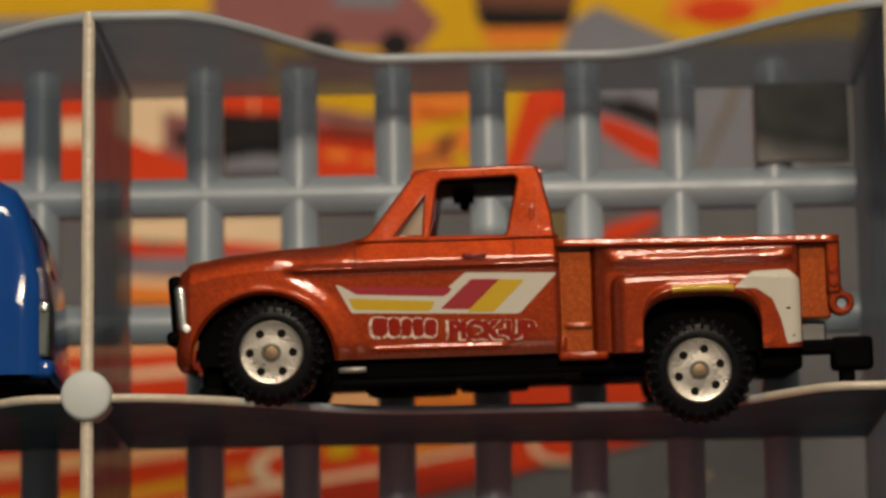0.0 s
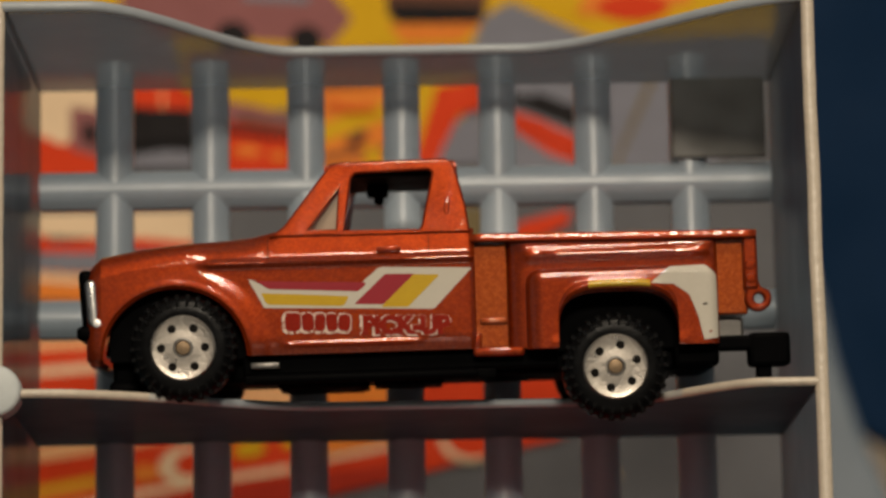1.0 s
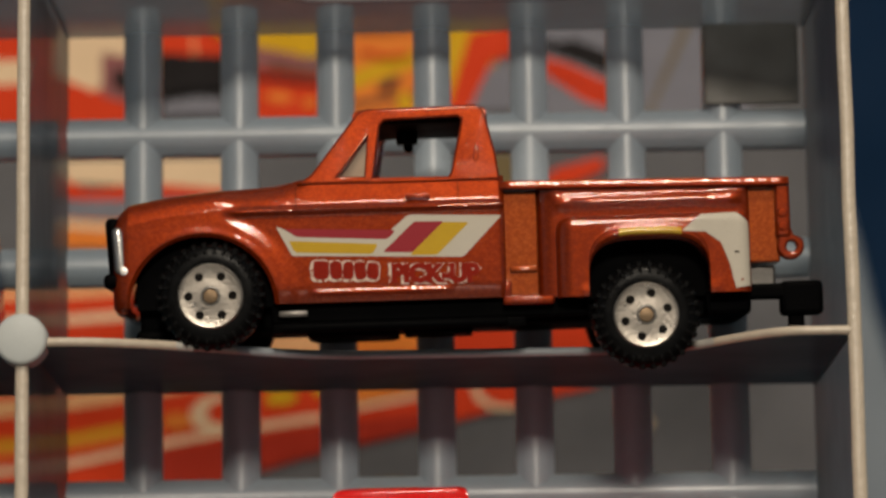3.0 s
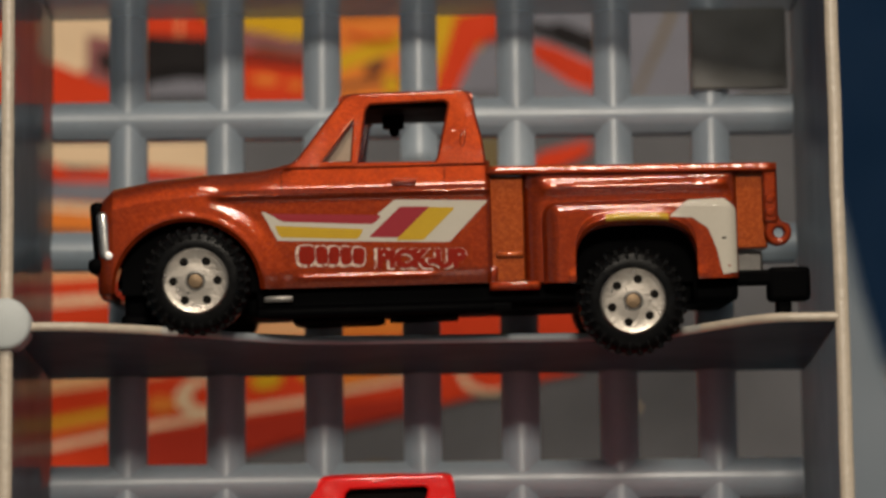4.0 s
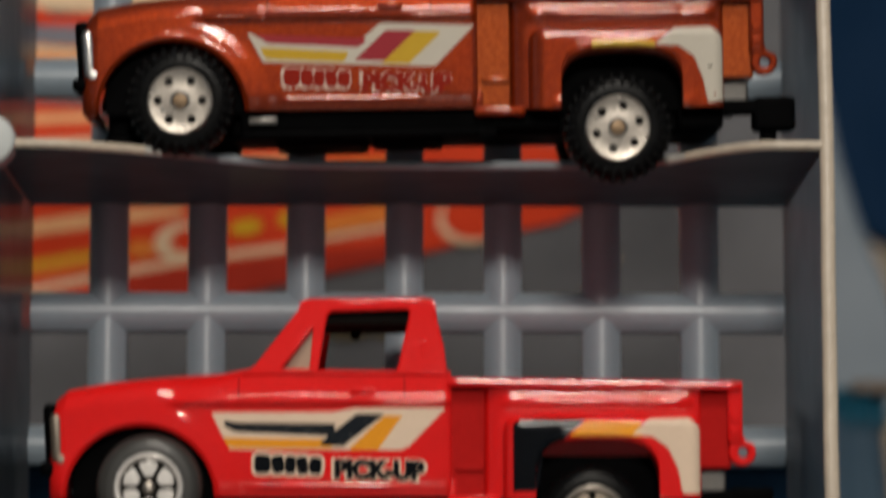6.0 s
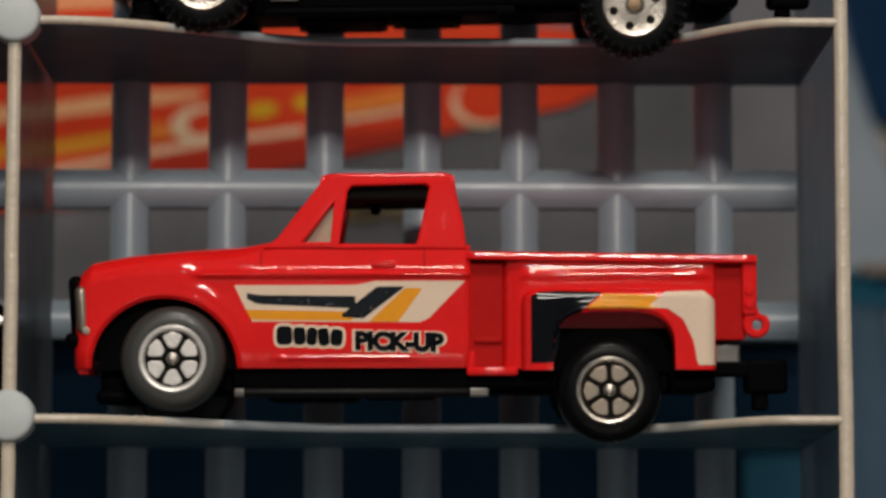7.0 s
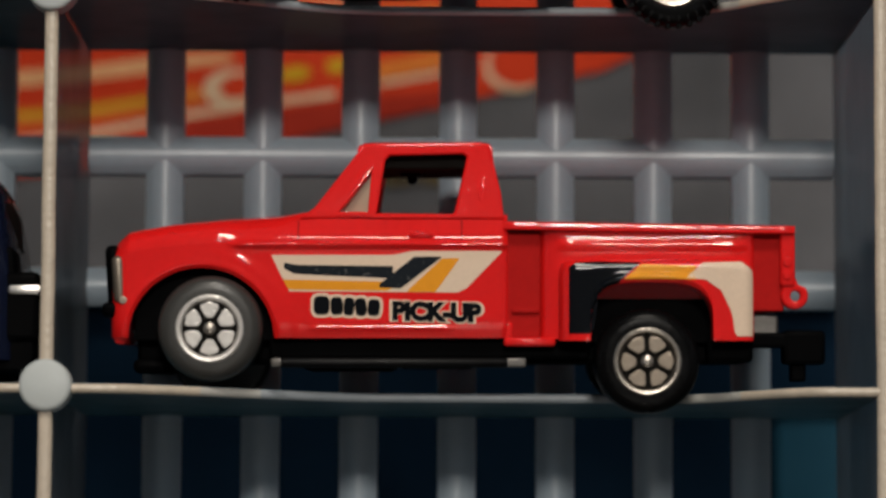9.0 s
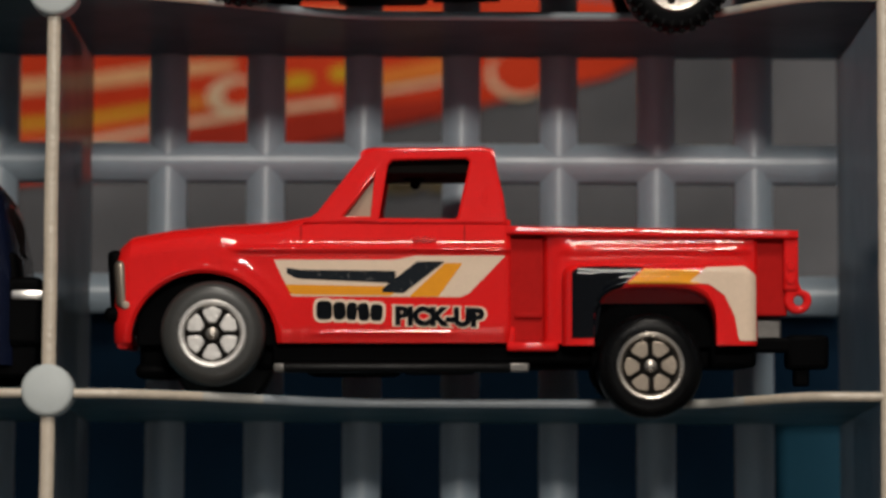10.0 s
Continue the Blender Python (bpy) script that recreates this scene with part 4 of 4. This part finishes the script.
MARKS = ((573, 546, 14.5, 17, 0), (600, 547, 11.3, 16, 3), (622, 548, 9.8, 16, -3), (643, 549, 10.3, 16, 6), (666, 550, 11.2, 15, -4))


def blob(x, y, rx, ry, lean, grow, lift):
    """A rounded printed dab on the door."""
    pts = []
    for k in range(28):
        a = k * math.pi / 14
        c, d = math.cos(a), math.sin(a)
        p, q = (rx + grow) * math.copysign(abs(c) ** 0.6, c), (ry + grow) * math.copysign(abs(d) ** 0.6, d)
        r = radians(lean)
        pts.append((ux(x + p * math.cos(r) + q * math.sin(r)), uz(y + q * math.cos(r) - p * math.sin(r))))
    bm = sheet([pts], 0.03)
    for v in bm.verts:
        v.co.y += MID - 12.0 - lift
    return bm


def name_print(t, ink_, halo, shift, rim):
    """The door print: plain dabs for the maker's mark, then the word, both with a paler outline."""
    for weight, grow, lift, m, dx, dy, label in ((0.165 + 0.028 * rim, rim, 0.05, halo, shift, -shift * 0.6, "pale outline of the lettering"), (0.165, 0, 0.10, ink_, 0, 0, "bold printed letters")):
        bm = lettering("PICK-UP", 2.45, weight)
        x0, x1 = min(v.co.x for v in bm.verts), max(v.co.x for v in bm.verts)
        a, b = 699 - grow, 858 + grow
        for v in bm.verts:
            x = a + (b - a) * (v.co.x - x0) / (x1 - x0)
            v.co = Vector((ux(x + dx), MID - 12.0 - lift + v.co.y, uz(570 + (x - 700) * 0.025 + dy) + v.co.z))
        part("lettering" if grow == 0 else "lettering_outline", bm, m, t, label)
        for k, (x, y, rx, ry, lean) in enumerate(MARKS):
            part("name_mark" if grow == 0 else "mark_outline", blob(x + dx, y + dy, rx, ry, lean, grow, lift - 0.003 * k), m, t)


def prints_red(t):
    part("stripe_base", transfer(484, 894, line((484, 456), (700, 456), (735, 449), (894, 449)), line((484, 458), (514, 521), (824, 523), (894, 451)), cab_side, 0.03), INK_PINKISH, t, "cream side stripe")
    part("stripe_black", transfer(506, 700, line((506, 470), (530, 474), (700, 476)), line((506, 480), (524, 490), (700, 498)), cab_side, 0.05), INK_SLATE, t, "worn black stripe")
    part("stripe_black", transfer(676, 786, line((676, 508), (738, 459), (786, 459)), line((676, 514), (714, 516), (786, 461)), cab_side, 0.055), INK_SLATE, t)
    part("stripe_amber", transfer(726, 818, line((726, 520), (788, 462), (818, 462)), line((726, 522), (776, 522), (818, 464)), cab_side, 0.055), INK_AMBER, t, "amber slanted stripe")
    part("stripe_amber", transfer(505, 706, line((505, 500), (706, 504)), line((505, 502), (514, 518), (694, 520), (706, 506)), cab_side, 0.05), INK_AMBER, t)
    name_print(t, INK_BLACK, INK_PINKISH, 0, 5)
    part("wing_print", transfer(1013, 1064, line((1013, 478), (1026, 470), (1064, 468)), line((1013, 596), (1050, 596), (1057, 588), (1064, 545)), wing_side, 0.11, 36, 18), INK_BLACK, t, "black wing flash")
    part("wing_print", transfer(1064, 1140, line((1064, 468), (1140, 470)), lambda x: min(wing_low(x) - 1, 560 if x < 1104 else 503 - (x - 1104) * 0.9), wing_side, 0.11, 36, 18), INK_BLACK, t)
    part("wing_print", transfer(1112, 1238, line((1112, 499), (1142, 473), (1238, 476)), lambda x: min(wing_low(x) - 1, 500), wing_side, 0.11, 36, 18), INK_AMBER, t, "amber wing flash")
    part("wing_print", transfer(1222, 1341, line((1222, 496), (1252, 470), (1320, 468), (1341, 484)), lambda x: lerp([(1222, 498), (1256, 500), (1284, 520), (1303, 560), (1309, 601), (1341, 601)], x), wing_side, 0.11, 36, 18), INK_PINKISH, t, "cream wing flash")


def prints_copper(t):
    part("stripe_base", transfer(495, 898, line((495, 466), (503, 468), (530, 484), (690, 488), (702, 476), (732, 451), (898, 457)), line((495, 468), (522, 519), (829, 530), (898, 459)), cab_side, 0.03, 60), INK_WHITE, t, "white side stripe")
    part("stripe_maroon", transfer(512, 706, line((512, 470), (530, 471), (706, 478)), line((512, 472), (530, 485), (694, 494), (706, 482)), cab_side, 0.05), INK_MAROON, t, "maroon stripe")
    part("stripe_mustard", transfer(518, 674, line((518, 492), (674, 502)), line((518, 494), (526, 513), (666, 520), (674, 506)), cab_side, 0.05), INK_GOLD, t, "mustard stripe")
    part("stripe_maroon", transfer(687, 793, line((687, 515), (742, 464), (793, 465)), line((687, 517), (738, 519), (793, 467)), cab_side, 0.055), INK_MAROON, t)
    part("stripe_mustard", transfer(735, 838, line((735, 522), (793, 466), (838, 468)), line((735, 524), (782, 525), (838, 471)), cab_side, 0.05), INK_GOLD, t)
    name_print(t, INK_RUBBED, INK_WORN, -2.0, 3.6)
    # Mustard print along the arch lip; its gold colour also holds the lip's highlight.
    part("wing_print", transfer(1108, 1220, lambda x: wing_low(x) - 16, lambda x: wing_low(x) - 4, wing_side, 0.11, 36, 18), INK_GOLD, t, "mustard wing flash with painted lip highlight")
    part("wing_print", transfer(1222, 1341, line((1222, 496), (1256, 468), (1320, 466), (1341, 484)), lambda x: lerp([(1222, 498), (1262, 500), (1290, 520), (1305, 560), (1314, 603), (1341, 599)], x), wing_side, 0.11, 36, 18), INK_WHITE, t, "white wing flash")


def chip(t, x, y, rx, ry, lean, m):
    """A small chip in a wing print."""
    bm = blob(x, y, rx, ry, lean, 0, 0)
    for v in bm.verts:
        v.co.y += 12.0 - wing_side(x, y) - 0.14
    part("paint_chip", bm, m, t)


def stand(t, x, y, z, tilt, roll, floor, rugged):
    """Sets the truck down and adds the far wheels, which rest on the shelf."""
    m = pose(x * MM, y * MM, z * MM, roll, tilt, 0)
    t.matrix_world = m
    inv = m.inverted()
    r = 5.45 if rugged else 5.40
    for wx in (375, 1152):
        p = m @ Vector((ux(wx) * MM, 24.6 * MM, 0))
        q = inv @ Vector((p.x, p.y, (floor + r - 0.15) * MM))
        wheel(t, HX + q.x / MM / UNIT, HY - q.z / MM / UNIT, 25.4, rugged, True)


copper = pickup(COPPER, PALE_COPPER, True, "copper-orange metallic die-cast pickup truck with rugged wheels")
prints_copper(copper)
chip(copper, 1318, 538, 4.5, 1.4, 0, INK_BLACK)
chip(copper, 1326, 588, 2.4, 1.6, 20, INK_RUBBED)
stand(copper, 19.0, 4.6, 4.75, -0.95, 6.0, 0.25, True)
red = pickup(RED, PALE_RED, False, "red die-cast pickup truck with black and cream stripes")
prints_red(red)
stand(red, 16.3, 4.6, -34.8, -0.28, 4.0, -40.65, False)


# ---------------------------------------------------------------- the cars in the next column
def hatchback(name, paint, label, x, y, z, tail, lamp, bump):
    """A small die-cast car; tail is its rear outline as (back, height) in millimetres from the foot of the boot."""
    t = thing(name, label, "toy car", "toy cars in the next column")
    top = [(-66, 7.5), (-60, 9.2), (-44, 11), (-34, 19), (-14, 21)] + tail

    end = tail[-1][0]
    bm = bmesh.new()
    cols = []
    for k in range(61):
        u = -66 + (end + 66) * (k / 60) ** 0.8
        h = lerp(top, u)
        sec = []
        for j in range(11):
            zz = 1.5 + (h - 1.5) * j / 10
            w = 12.2 - 0.10 * max(0, zz - 10) - dome(h - zz, 3.5, 2.0) - dome(u + 66, 5, 3) - dome(end - u, 3.0, 1.8)
            sec.append((w, zz))
        pts = [(MID - w, zz) for w, zz in sec] + [(MID, sec[-1][1] + 0.3)] + [(MID + w, zz) for w, zz in reversed(sec)]
        cols.append([bm.verts.new((u, a, b)) for a, b in pts])
    for a, b in zip(cols, cols[1:]):
        for k in range(len(a) - 1):
            bm.faces.new((a[k], a[k + 1], b[k + 1], b[k]))
    bm.faces.new(cols[0])
    bm.faces.new(cols[-1])
    part("body", bm, paint, t, "", True, 50)
    glass = bmesh.new()
    rows = []
    for k in range(13):
        q = k / 12
        zz = 14.0 + 6.2 * q
        u = max((a + (b - a) * (h0 - zz) / max(1e-6, h0 - h1) for (a, h0), (b, h1) in zip(tail, tail[1:]) if h1 <= zz <= h0), default=tail[0][0])
        rows.append([glass.verts.new((u + 0.12 - 0.03 * abs(w), MID + w, zz)) for w in (-9.6, -8.8, -5, 0, 5, 8.8, 9.6)])
    for a, b in zip(rows, rows[1:]):
        for k in range(6):
            glass.faces.new((a[k], a[k + 1], b[k + 1], b[k]))
    part("rear_window", glass, GLAZE, t, "dark rear window")
    part("chassis", cuboid(-62, end - 1, MID - 10.5, MID + 10.5, 0.6, 3.4, 0.4), BLACK, t)
    part("rear_bumper", cuboid(end - 2.2, end + bump[0], MID - 11.6, MID + 11.6, bump[1], bump[2], 0.7, 3), bump[3], t, "rear bumper")
    part("bumper_foot", cuboid(end - 3.0, end + bump[0] - 0.5, MID - 11.0, MID + 11.0, 0.3, bump[1] + 0.4, 0.4, 3), BLACK, t, "black bumper foot")
    part("tail_lamp", cuboid(end - 2.0, end + 0.25, MID - 11.5, MID - 7, 3.4, 9.4, 0.4), lamp, t, "dark tail lamp")
    part("lamp_hood", raked(cuboid(end - 1.9, end + 0.35, MID - 11.3, MID - 6, 9.2, 13.2, 0.5, 3), 0.12), MAUVE if paint is BLUE else BLACK, t, "dusky trim over the lamp")
    part("bumper_trim", cuboid(end - 0.8, end + bump[4], MID - 11.8, MID - 9.5, 8.2, 9.2, 0.3), CHROME, t, "small chrome trim")
    part("side_window", sheet([[(-40, 13), (-31, 18.4), (-15, 19.6), (-12, 13)]], 0.4, 0.1), GLAZE, t, "dark side window").location.y = (MID - 12.0) * MM
    for wx in (-50, -16):
        for face, far in ((-0.2, False), (24.2, True)):
            s = -1 if far else 1
            wh = part("tyre", lathe([(2.8, face + s * 0.2), (4.4, face), (4.9, face + s * 0.6), (4.9, face + s * 4), (0, face + s * 4)], 40, wx, 3.7), RUBBER, t)
            part("rim", lathe([(2.9, face + s * 0.25), (2.7, face - s * 0.1), (0, face - s * 0.15)], 30, wx, 3.7), SILVER, wh)
    t.matrix_world = pose(x * MM, y * MM, z * MM)
    return t


hatchback("toy_hatchback", BLUE, "glossy blue die-cast hatchback in the next compartment", -8.5, 4.0, 1.4, [(-4, 23.2), (-2, 23.0), (0.2, 21.8), (1.6, 19.0), (2.6, 15.0), (3.6, 11.5), (3.7, 8.0), (3.8, 3.0)], SMOKED_LAMP, (0.7, 1.2, 3.2, BLUE, 0.1))
hatchback("toy_saloon", NAVY, "dark navy die-cast car in the next compartment", -8.4, 4.0, -39.6, [(-4, 22.6), (0.2, 21.6), (2.2, 20.5), (3.2, 18.0), (4.0, 13.5), (4.7, 11.0), (4.8, 3.0)], BLACK, (2.4, 3.4, 10.6, BLACK, 2.6))
